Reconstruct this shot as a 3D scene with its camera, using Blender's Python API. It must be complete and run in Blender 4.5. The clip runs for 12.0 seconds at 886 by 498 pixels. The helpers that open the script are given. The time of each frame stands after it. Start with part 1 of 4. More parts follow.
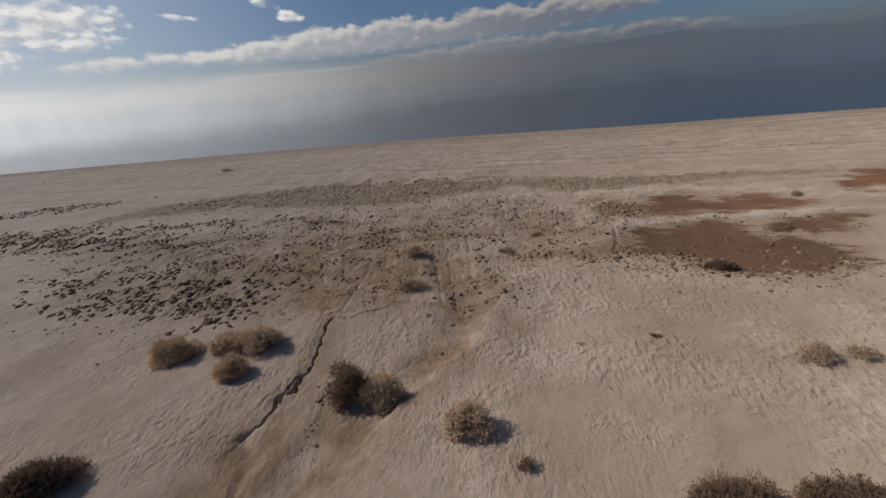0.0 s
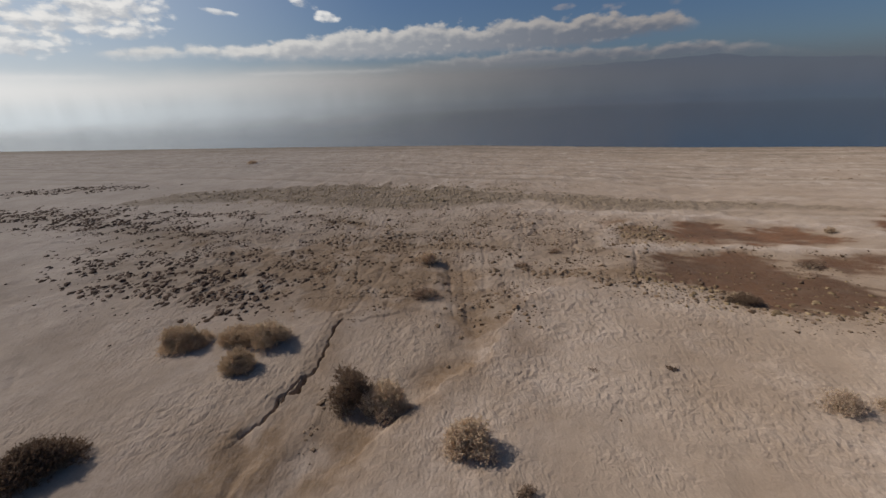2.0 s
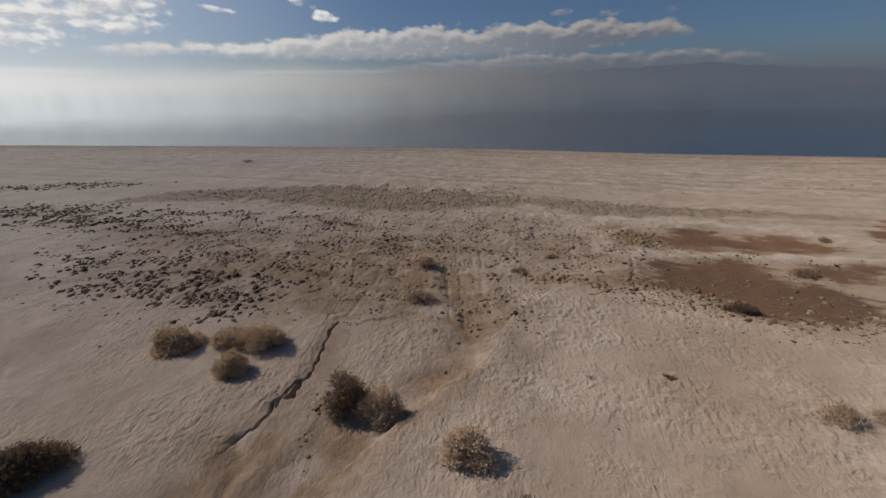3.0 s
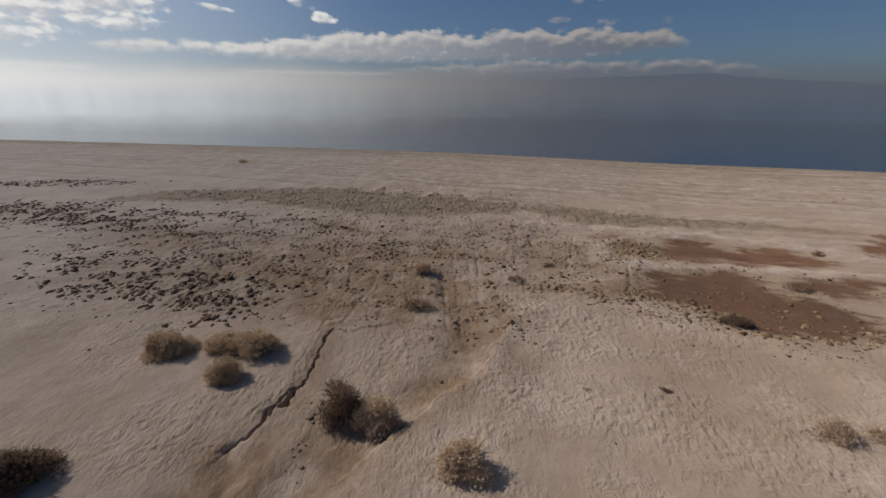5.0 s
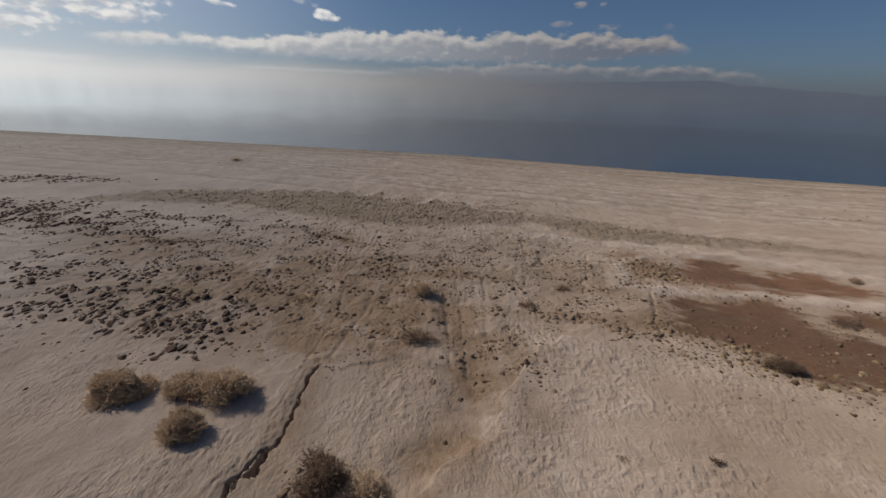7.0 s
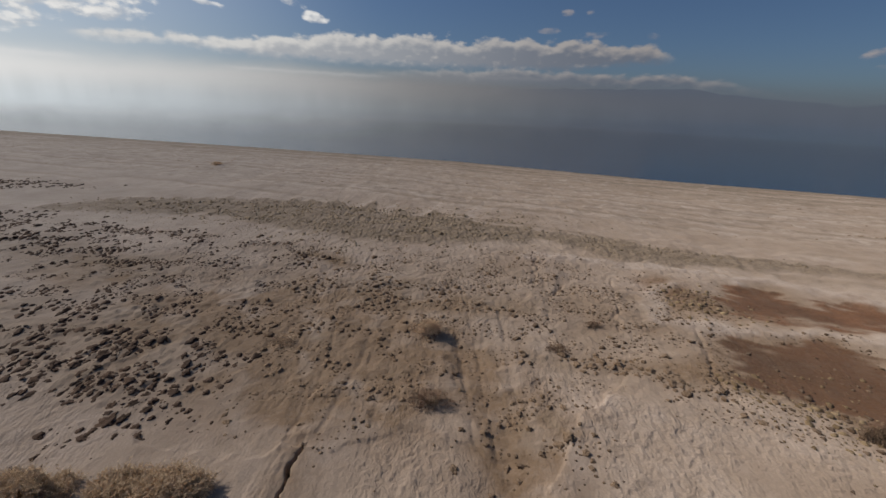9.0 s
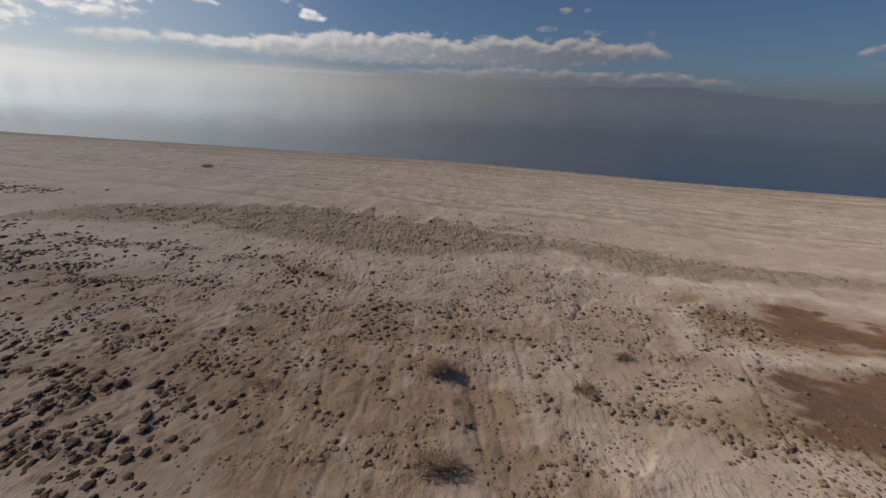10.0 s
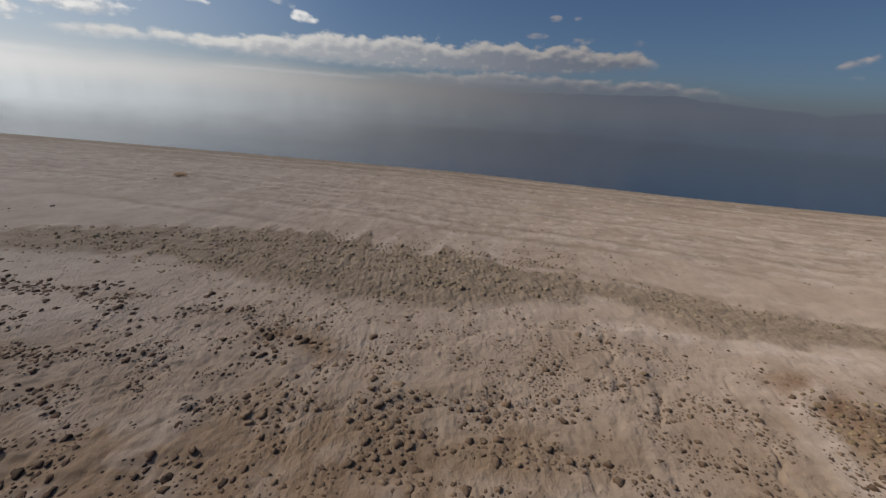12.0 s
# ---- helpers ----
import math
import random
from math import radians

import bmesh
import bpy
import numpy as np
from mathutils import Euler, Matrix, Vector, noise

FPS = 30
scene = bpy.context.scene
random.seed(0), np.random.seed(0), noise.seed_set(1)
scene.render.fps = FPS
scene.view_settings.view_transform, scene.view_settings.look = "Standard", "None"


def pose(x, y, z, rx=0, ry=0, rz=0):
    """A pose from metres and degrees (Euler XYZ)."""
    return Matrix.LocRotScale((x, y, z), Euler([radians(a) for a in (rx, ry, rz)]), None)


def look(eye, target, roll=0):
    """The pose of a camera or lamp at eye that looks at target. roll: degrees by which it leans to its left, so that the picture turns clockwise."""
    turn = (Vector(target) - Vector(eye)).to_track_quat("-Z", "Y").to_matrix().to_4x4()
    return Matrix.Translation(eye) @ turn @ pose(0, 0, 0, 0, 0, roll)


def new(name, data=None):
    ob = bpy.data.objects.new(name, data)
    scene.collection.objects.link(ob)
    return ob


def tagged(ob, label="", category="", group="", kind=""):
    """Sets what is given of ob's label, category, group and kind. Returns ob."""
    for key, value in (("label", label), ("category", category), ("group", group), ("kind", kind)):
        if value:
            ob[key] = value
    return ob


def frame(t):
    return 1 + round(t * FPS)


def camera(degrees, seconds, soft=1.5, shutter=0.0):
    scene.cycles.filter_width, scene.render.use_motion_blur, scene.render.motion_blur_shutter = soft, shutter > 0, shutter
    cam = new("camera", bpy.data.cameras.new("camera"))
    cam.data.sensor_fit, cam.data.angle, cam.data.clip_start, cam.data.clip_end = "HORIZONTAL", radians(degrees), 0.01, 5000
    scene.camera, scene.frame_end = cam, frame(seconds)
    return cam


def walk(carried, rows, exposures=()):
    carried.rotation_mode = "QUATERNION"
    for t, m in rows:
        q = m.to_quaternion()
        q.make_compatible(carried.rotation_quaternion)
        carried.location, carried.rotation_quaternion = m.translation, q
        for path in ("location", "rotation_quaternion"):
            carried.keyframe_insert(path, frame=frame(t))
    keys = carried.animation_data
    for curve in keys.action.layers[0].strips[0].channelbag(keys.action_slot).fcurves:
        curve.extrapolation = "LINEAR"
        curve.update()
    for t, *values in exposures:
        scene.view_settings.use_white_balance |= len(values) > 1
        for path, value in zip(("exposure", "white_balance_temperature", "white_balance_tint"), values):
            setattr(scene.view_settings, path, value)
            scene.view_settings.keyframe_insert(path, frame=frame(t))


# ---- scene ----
cam = camera(96.4, 12.0)

PATH = [
    (0, (0.842, 2.116, 5.943), (0.862, 3.973, 5.199), -6.4),
    (0.5, (0.906, 2.157, 5.953), (0.817, 4.017, 5.223), -4.8),
    (1, (0.88, 2.191, 5.956), (0.815, 4.054, 5.232), -4.0),
    (1.5, (0.855, 2.242, 5.966), (0.8, 4.109, 5.251), -3.3),
    (2, (0.837, 2.286, 5.993), (0.784, 4.155, 5.285), -2.6),
    (2.5, (0.787, 2.336, 6.018), (0.75, 4.207, 5.313), -1.9),
    (3, (0.739, 2.378, 6.031), (0.713, 4.251, 5.33), -1.4),
    (5, (0.639, 2.472, 6.128), (0.641, 4.351, 5.443), 0.0),
    (5.5, (0.62, 2.663, 6.145), (0.624, 4.542, 5.459), 0.3),
    (6, (0.594, 3.062, 6.164), (0.606, 4.94, 5.476), 0.7),
    (6.5, (0.524, 3.624, 6.17), (0.534, 5.502, 5.482), 1.2),
    (7, (0.413, 4.202, 6.188), (0.43, 6.082, 5.506), 1.5),
    (8.8, (-0.229, 6.311, 6.142), (-0.148, 8.196, 5.478), 2.6),
    (9, (-0.268, 6.567, 6.14), (-0.192, 8.452, 5.477), 2.4),
    (9.5, (-0.37, 7.352, 6.13), (-0.288, 9.236, 5.465), 2.2),
    (10, (-0.474, 8.279, 6.178), (-0.389, 10.162, 5.508), 2.3),
    (10.5, (-0.685, 9.293, 6.223), (-0.581, 11.175, 5.556), 3.2),
    (11, (-0.894, 10.291, 6.263), (-0.78, 12.175, 5.601), 3.2),
    (11.5, (-1.12, 11.335, 6.3), (-1.0, 13.219, 5.642), 3.3),
    (12, (-1.388, 12.268, 6.369), (-1.252, 14.154, 5.719), 3.4),
]
walk(cam, [(t, look(eye, target, roll)) for t, eye, target, roll in PATH])

# ---------------------------------------------------------------- light and sky
SUN_AZ, SUN_EL = -70.0, 42.0          # degrees from +y towards +x, and above the horizon
GLARE_AZ = -62.0                      # where the mist over the water is brightest
scene.view_settings.exposure = 0.0

sun_data = bpy.data.lights.new("sun", "SUN")
sun_data.energy, sun_data.angle, sun_data.color = 3.0, radians(0.6), (1.0, 0.905, 0.80)
sun = new("sun", sun_data)
sun_dir = Vector((math.sin(radians(SUN_AZ)) * math.cos(radians(SUN_EL)),
                  math.cos(radians(SUN_AZ)) * math.cos(radians(SUN_EL)), math.sin(radians(SUN_EL))))
sun.matrix_world = look(sun_dir * 200, (0, 0, 0))


class Nodes:
    """Short-hand for a node tree."""

    def __init__(self, tree):
        self.tree, self.n, self.l = tree, tree.nodes, tree.links

    def put(self, socket, value):
        if isinstance(value, bpy.types.NodeSocket):
            self.l.new(value, socket)
        else:
            socket.default_value = value

    def math(self, op, a, b=0.0, c=0.0):
        node = self.n.new("ShaderNodeMath")
        node.operation = op
        for i, v in enumerate((a, b, c)):
            self.put(node.inputs[i], v)
        return node.outputs[0]

    def ramp(self, v, a, b, lo=0.0, hi=1.0):
        node = self.n.new("ShaderNodeMapRange")
        node.interpolation_type = "SMOOTHSTEP"
        for i, x in enumerate((v, a, b, lo, hi)):
            self.put(node.inputs[i], x)
        return node.outputs[0]

    def mix(self, f, a, b, mode="MIX"):
        node = self.n.new("ShaderNodeMix")
        node.data_type, node.blend_type = "RGBA", mode
        self.put(node.inputs[0], f)
        for i, v in ((6, a), (7, b)):
            self.put(node.inputs[i], v if isinstance(v, bpy.types.NodeSocket) else (*v, 1.0))
        return node.outputs[2]

    def xyz(self, x, y, z):
        node = self.n.new("ShaderNodeCombineXYZ")
        for i, v in enumerate((x, y, z)):
            self.put(node.inputs[i], v)
        return node.outputs[0]

    def noise(self, vec, scale, detail=4.0, rough=0.55, distort=0.0):
        node = self.n.new("ShaderNodeTexNoise")
        if vec is not None:
            self.l.new(vec, node.inputs["Vector"])
        for k, v in (("Scale", scale), ("Detail", detail), ("Roughness", rough), ("Distortion", distort)):
            node.inputs[k].default_value = v
        return node.outputs["Fac"]

    def curve(self, v, stops, smooth="LINEAR"):
        """A colour ramp over 0..1: stops of (place, colour)."""
        node = self.n.new("ShaderNodeValToRGB")
        node.color_ramp.interpolation = smooth
        e = node.color_ramp.elements
        while len(e) < len(stops):
            e.new(0.5)
        for el, (p, c) in zip(e, stops):
            el.position, el.color = p, (*c, 1.0)
        self.put(node.inputs[0], v)
        return node.outputs[0]


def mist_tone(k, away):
    """Colour of the mist with its sunward glow put in, by the angle from the sun (0..1 for 0..180 degrees)."""
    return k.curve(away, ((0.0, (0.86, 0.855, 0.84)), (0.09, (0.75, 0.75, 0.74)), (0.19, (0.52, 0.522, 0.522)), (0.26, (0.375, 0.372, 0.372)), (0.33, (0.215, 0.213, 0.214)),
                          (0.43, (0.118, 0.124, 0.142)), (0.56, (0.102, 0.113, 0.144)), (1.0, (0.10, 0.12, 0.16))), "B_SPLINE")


def columns(k, az):
    """Faint upright columns, darker and lighter by turns: water reflections put into the mist."""
    return k.math("ADD", k.math("MULTIPLY", k.noise(k.xyz(k.math("MULTIPLY", az, 0.22), 7.0, 0.0), 1.0, 3.0, 0.6), 0.7),
                  k.math("MULTIPLY", k.noise(k.xyz(k.math("MULTIPLY", az, 0.75), 2.0, 0.0), 1.0, 2.0, 0.5), 0.3))


def build_sky():
    """Blue sky with a cloud bank and a mist over the water, brighter towards the sun."""
    world = bpy.data.worlds.new("sky")
    scene.world = world
    world.use_nodes = True
    k = Nodes(world.node_tree)
    back = k.n["Background"]
    air = k.n.new("ShaderNodeTexSky")
    air.sky_type, air.sun_disc = "NISHITA", False
    air.sun_elevation, air.sun_rotation = radians(SUN_EL), radians(SUN_AZ)
    air.air_density, air.dust_density, air.ozone_density = 1.0, 1.4, 1.5
    way = k.n.new("ShaderNodeTexCoord").outputs["Generated"]
    split = k.n.new("ShaderNodeSeparateXYZ")
    k.l.new(way, split.inputs[0])
    x, y, z = split.outputs
    az = k.math("MULTIPLY", k.math("ARCTAN2", x, y), 57.2958)
    el = k.math("MULTIPLY", k.math("ARCSINE", z), 57.2958)
    low = k.math("MAXIMUM", el, 0.0)

    def times(*values):
        out = values[0]
        for v in values[1:]:
            out = k.math("MULTIPLY", out, v)
        return out

    def skyline(stops, lo=2.0, hi=12.0):
        """Elevation by azimuth through the given places, eased between them."""
        left, right = stops[0][0], stops[-1][0]
        grey = [((a - left) / (right - left), ((e - lo) / (hi - lo),) * 3) for a, e in stops]
        v = k.curve(k.math("DIVIDE", k.math("ADD", az, -left), right - left), grey, "EASE")
        return k.math("ADD", k.math("MULTIPLY", v, hi - lo), lo)

    def swell(vec, scale):
        """Rounded heads, 0 to about 1."""
        node = k.n.new("ShaderNodeTexVoronoi")
        node.feature = "SMOOTH_F1"
        node.inputs["Scale"].default_value, node.inputs["Smoothness"].default_value = scale, 0.35
        k.l.new(vec, node.inputs["Vector"])
        return k.math("SUBTRACT", 1.0, node.outputs["Distance"])

    # clear air, turned down to the level of the rest
    clear = k.mix(1.0, air.outputs[0], (0.0315, 0.0388, 0.0500), "MULTIPLY")
    # how far a direction lies from the sun, in degrees of azimuth
    off = k.math("ABSOLUTE", k.math("ADD", az, -GLARE_AZ))
    away = k.math("DIVIDE", off, 180.0)
    mist = mist_tone(k, away)
    glow = k.mix(k.ramp(away, 0.0, 0.32, 0.68, 0.0), clear, (0.58, 0.64, 0.70))
    # mist layer, thick at the horizon, its top uneven
    warp = k.noise(k.xyz(k.math("MULTIPLY", az, 0.05), k.math("MULTIPLY", el, 0.12), 3.0), 1.6, 4.0)
    top = k.math("ADD", low, k.math("MULTIPLY", k.math("ADD", warp, -0.5), 2.2))
    mist = k.mix(k.ramp(low, 0.0, 2.4, 0.22, 0.0), mist, k.mix(1.0, mist, (0.62, 0.72, 0.78), "MULTIPLY"))
    dull = k.math("MULTIPLY", k.ramp(columns(k, az), 0.40, 0.60, 0.08, 0.0), k.ramp(low, 0.0, 2.0, 1.0, 0.0))
    mist = k.mix(dull, mist, (0.04, 0.055, 0.07))
    veiled = k.math("ADD", k.ramp(top, 2.4, 5.2, 0.80, 0.0), k.ramp(top, 3.6, 8.0, 0.20, 0.0))
    haze = k.math("MULTIPLY", veiled, k.ramp(away, 0.40, 0.62, 1.0, 0.35))
    col = k.mix(haze, glow, mist)
    # shared texture of all heaped clouds
    vec = k.xyz(k.math("MULTIPLY", az, 0.20), k.math("MULTIPLY", el, 0.36), 0.0)
    tow = k.xyz(k.math("ADD", k.math("MULTIPLY", az, 0.20), -0.10), k.math("ADD", k.math("MULTIPLY", el, 0.36), 0.16), 0.0)
    fine = k.noise(vec, 3.4, 4.0, 0.55)
    rough = k.noise(vec, 9.0, 3.0, 0.55)
    heads = k.math("ADD", k.math("MULTIPLY", swell(vec, 1.7), 0.6), k.math("MULTIPLY", swell(vec, 3.9), 0.4))
    heads_l = k.math("ADD", k.math("MULTIPLY", swell(tow, 1.7), 0.6), k.math("MULTIPLY", swell(tow, 3.9), 0.4))
    relief = k.math("ADD", k.math("SUBTRACT", heads, heads_l), k.math("MULTIPLY", k.math("SUBTRACT", fine, k.noise(tow, 3.4, 4.0, 0.55)), 0.9))
    billow = k.math("ADD", k.math("ADD", heads, -0.62), k.math("ADD", k.math("MULTIPLY", k.math("ADD", fine, -0.5), 1.1), k.math("MULTIPLY", k.math("ADD", rough, -0.5), 0.3)))
    # thin bright streaks of stratus on top of the mist
    for a0, a1, a2, a3, e_at, half in ((-70.0, -62.0, -42.0, -36.0, 3.62, 0.30), (-27.0, -22.0, -9.0, -4.0, 3.80, 0.20), (2.0, 6.0, 14.0, 18.0, 4.25, 0.25)):
        line = k.math("DIVIDE", k.math("ADD", k.math("SUBTRACT", el, e_at), k.math("MULTIPLY", k.math("ADD", fine, -0.5), 0.45)), half)
        on = times(k.math("POWER", 2.718, k.math("MULTIPLY", k.math("MULTIPLY", line, line), -1.0)), k.ramp(az, a0, a1), k.ramp(az, a2, a3, 1.0, 0.0), 0.42)
        col = k.mix(on, col, k.mix(k.ramp(away, 0.08, 0.36), (0.74, 0.73, 0.72), (0.34, 0.34, 0.35)))
    # cumulus bank: rounded tops over a level base, lit from the sun's side
    crest = skyline(((-41.0, 5.6), (-38.0, 6.15), (-34.8, 6.7), (-32.2, 6.85), (-31.4, 6.3), (-30.2, 6.8), (-26.5, 6.65), (-22.5, 7.0), (-17.5, 7.9), (-11.8, 8.5), (-8.0, 8.3), (-3.0, 8.9),
                     (1.3, 8.8), (4.2, 8.25), (7.5, 9.1), (11.7, 8.95), (14.0, 8.35), (17.5, 8.65), (23.0, 8.1), (26.5, 8.3), (28.4, 7.4), (30.0, 6.2)))
    base = skyline(((-41.0, 5.9), (-35.0, 5.65), (-30.5, 6.1), (-25.0, 5.7), (-17.8, 5.5), (-5.0, 5.5), (15.0, 5.5), (26.5, 6.3), (30.0, 6.6)))
    edge = k.math("ADD", k.math("SUBTRACT", k.math("ADD", crest, 0.22), el), k.math("MULTIPLY", billow, k.ramp(az, -40.0, -8.0, 0.8, 1.35)))
    inside = k.math("MULTIPLY", k.ramp(edge, -0.12, 0.55), k.ramp(k.math("ADD", k.math("SUBTRACT", el, base), k.math("MULTIPLY", k.math("ADD", fine, -0.5), 1.2)), -0.75, 0.55))
    bank = times(inside, k.ramp(az, -40.5, -36.5), k.ramp(az, 27.0, 30.0, 1.0, 0.0))
    lit = k.math("ADD", k.ramp(edge, 0.0, k.ramp(az, -35.0, 5.0, 3.2, 2.2), 0.90, 0.0), k.math("MULTIPLY", relief, 1.15))
    shade_c = k.mix(k.ramp(az, -30.0, 25.0), (0.42, 0.43, 0.45), (0.135, 0.150, 0.185))
    white_c = k.mix(k.ramp(az, -30.0, 30.0), (0.66, 0.645, 0.62), (0.31, 0.285, 0.275))
    cloud = k.mix(k.ramp(lit, 0.05, 0.95), shade_c, white_c)
    col = k.mix(k.math("MULTIPLY", bank, k.ramp(az, -38.0, -18.0, 0.85, 0.93)), col, cloud)
    # second, lower row, half sunk in the mist
    crest2 = skyline(((-12.0, 4.2), (-4.0, 4.9), (1.3, 5.25), (9.2, 5.45), (15.2, 5.3), (20.0, 5.15), (25.7, 4.95), (30.2, 5.05), (33.0, 4.5), (35.0, 4.45), (37.0, 3.7), (41.5, 2.9), (46.0, 2.2)), 0.0, 10.0)
    edge2 = k.math("ADD", k.math("SUBTRACT", crest2, el), k.math("MULTIPLY", billow, 0.9))
    in2 = times(k.ramp(edge2, -0.12, 0.5), k.ramp(k.math("SUBTRACT", el, k.ramp(az, 30.0, 42.0, 3.1, 2.0)), -0.3, 1.1), k.ramp(az, -12.0, 4.0), k.ramp(az, 31.0, 38.5, 1.0, 0.10))
    lit2 = k.math("ADD", k.ramp(edge2, 0.0, 1.4, 0.80, 0.0), k.math("MULTIPLY", relief, 0.85))
    cloud2 = k.mix(k.ramp(lit2, 0.1, 1.0), k.mix(k.ramp(az, -10.0, 25.0), (0.24, 0.24, 0.25), (0.12, 0.132, 0.165)), k.mix(k.ramp(az, -10.0, 25.0), (0.36, 0.35, 0.345), (0.315, 0.285, 0.275)))
    col = k.mix(k.math("MULTIPLY", in2, 0.75), col, cloud2)
    # broken fair-weather clouds higher up, denser towards the sun
    up = k.math("MAXIMUM", z, 0.04)
    flat = k.xyz(k.math("DIVIDE", x, up), k.math("DIVIDE", y, up), 2.0)
    tilt = k.xyz(k.math("ADD", k.math("DIVIDE", x, up), -0.35), k.math("DIVIDE", y, up), 2.0)
    heap, heap_l = k.noise(flat, 0.50, 7.0, 0.62, 0.2), k.noise(tilt, 0.50, 7.0, 0.62, 0.2)
    # cloud thickened overhead, out of view, to lift the fill light
    bar = k.math("SUBTRACT", k.ramp(away, 0.06, 0.14, 0.42, 0.70), k.ramp(el, 15.0, 32.0, 0.0, 0.10))
    heap_m = k.math("MULTIPLY", k.ramp(k.math("SUBTRACT", heap, bar), 0.0, 0.12), k.ramp(el, 5.6, 8.0))
    heap_c = k.mix(k.ramp(k.math("SUBTRACT", heap, heap_l), -0.10, 0.10), (0.56, 0.585, 0.62), (0.74, 0.735, 0.72))
    heap_c = k.mix(k.ramp(away, 0.3, 0.6), heap_c, (0.40, 0.36, 0.36))
    col = k.mix(k.math("MULTIPLY", heap_m, 0.85), col, heap_c)
    # single puffs: azimuth, elevation, half width, half height, tilt, density
    for pa, pe, pw, ph, lean, much in ((-40.5, 8.6, 6.4, 1.7, 0.12, 0.9), (-36.0, 10.0, 5.4, 1.5, 0.0, 0.9), (-44.0, 6.8, 5.0, 1.3, 0.1, 0.8), (-47.0, 10.2, 5.0, 2.2, 0.0, 0.9), (-35.0, 8.0, 3.0, 0.9, 0.1, 0.8),
                                       (-27.0, 10.2, 1.9, 0.30, -0.12, 0.7), (-17.6, 11.35, 1.9, 0.55, -0.3, 0.85), (-14.8, 9.95, 1.7, 0.60, -0.1, 0.9),
                                       (16.4, 11.6, 0.9, 0.35, 0.0, 0.75), (19.3, 11.6, 0.6, 0.35, 0.0, 0.5), (14.5, 9.75, 1.5, 0.35, 0.0, 0.45), (20.3, 9.35, 2.6, 0.42, 0.05, 0.5),
                                       (26.6, 8.9, 0.8, 0.45, 0.0, 0.35), (46.0, 6.45, 1.7, 0.55, 0.30, 0.85), (46.8, 5.3, 0.7, 0.3, 0.0, 0.25)):
        da, de = k.math("ADD", az, -pa), k.math("ADD", el, -pe)
        du, dv = k.math("DIVIDE", da, pw), k.math("DIVIDE", k.math("SUBTRACT", de, k.math("MULTIPLY", da, lean)), ph)
        gone = k.math("ADD", k.math("MULTIPLY", du, du), k.math("MULTIPLY", dv, dv))
        gone = k.math("SUBTRACT", gone, k.math("MULTIPLY", k.math("ADD", billow, 0.12), 2.4))
        warm = k.math("ADD", k.math("MULTIPLY", relief, 1.6), k.math("MULTIPLY", dv, 0.25))
        tone = k.mix(k.ramp(warm, -0.4, 0.4), (0.50, 0.515, 0.54), (0.80, 0.785, 0.76)) if pa < 0 else k.mix(k.ramp(warm, -0.4, 0.4), (0.17, 0.19, 0.24), (0.34, 0.305, 0.30))
        col = k.mix(k.ramp(gone, 1.25, -0.1, 0.0, much), col, tone)
    k.put(back.inputs[0], col)
    back.inputs[1].default_value = 1.0


build_sky()

# ---------------------------------------------------------------- plan of the ground
WATER_Z = -0.6
LANE = 1.75                 # from one old waterline on the beach to the next
SHORE = [(-900, 330), (-300, 152), (-95, 88), (-51, 77), (-17, 68.5), (3, 62.6), (27, 51.5), (45, 45.5), (120, 15), (500, -160)]
DITCH = [(-3.45, 8.2), (-3.2, 8.7), (-3.0, 9.2), (-2.72, 9.65), (-2.62, 10.3), (-2.6, 11.0), (-2.6, 11.7), (-2.55, 12.5)]
SLUMP = [(-3.14, 9.0), (-2.98, 9.45), (-2.8, 9.85), (-2.66, 10.0)]
DITCH_LOW = [(-3.2, 6.0), (-3.25, 7.1), (-3.25, 7.6), (-3.45, 8.2)]
CHANNEL = [(-2.4, 6.4), (-1.2, 8.0), (-0.2, 9.1), (0.6, 10.0), (1.15, 10.9), (1.4, 11.9), (1.35, 13.3), (1.1, 14.5), (0.8, 16.0)]
BANK = [(-0.2, 8.7), (0.5, 9.4), (1.4, 10.2), (2.05, 11.7), (2.9, 13.0), (3.7, 13.7)]
POOL_UPPER = [(9.6, 18.0), (10.6, 19.2), (11.8, 20.4), (12.5, 20.6), (13.2, 20.0), (13.4, 18.8), (14.5, 19.1), (15.4, 19.2), (16.0, 18.2), (16.4, 17.3), (15.1, 16.9), (13.6, 17.3), (12.0, 17.6), (10.6, 17.8)]
POOL_LOWER = [(7.6, 14.7), (8.0, 15.8), (8.6, 16.4), (9.4, 16.7), (10.5, 16.6), (11.6, 16.4), (12.3, 15.7), (12.3, 14.5), (12.8, 13.8), (14.0, 13.0), (13.4, 12.2), (12.4, 12.0), (10.7, 11.9), (9.7, 12.2), (9.2, 13.1), (8.5, 13.9), (7.8, 14.3)]
POOL_SIDE = [(13.2, 15.4), (14.2, 15.7), (16.8, 15.8), (15.6, 14.5), (13.9, 14.4), (12.9, 14.9)]
POOL_FAR = [(18.6, 18.2), (21.5, 20.6), (26.0, 20.0), (22.0, 17.0)]
BERM_A = [(4.2, 23.0), (5.7, 22.9), (8.5, 22.2), (11.1, 21.5), (14.4, 20.2), (17.0, 18.5), (19.5, 16.6)]
BERM_B = [(9.2, 20.4), (8.0, 19.4), (7.3, 18.2), (7.2, 17.3), (9.0, 17.2), (11.2, 16.9), (12.8, 16.6), (14.9, 16.2), (18.0, 15.6)]
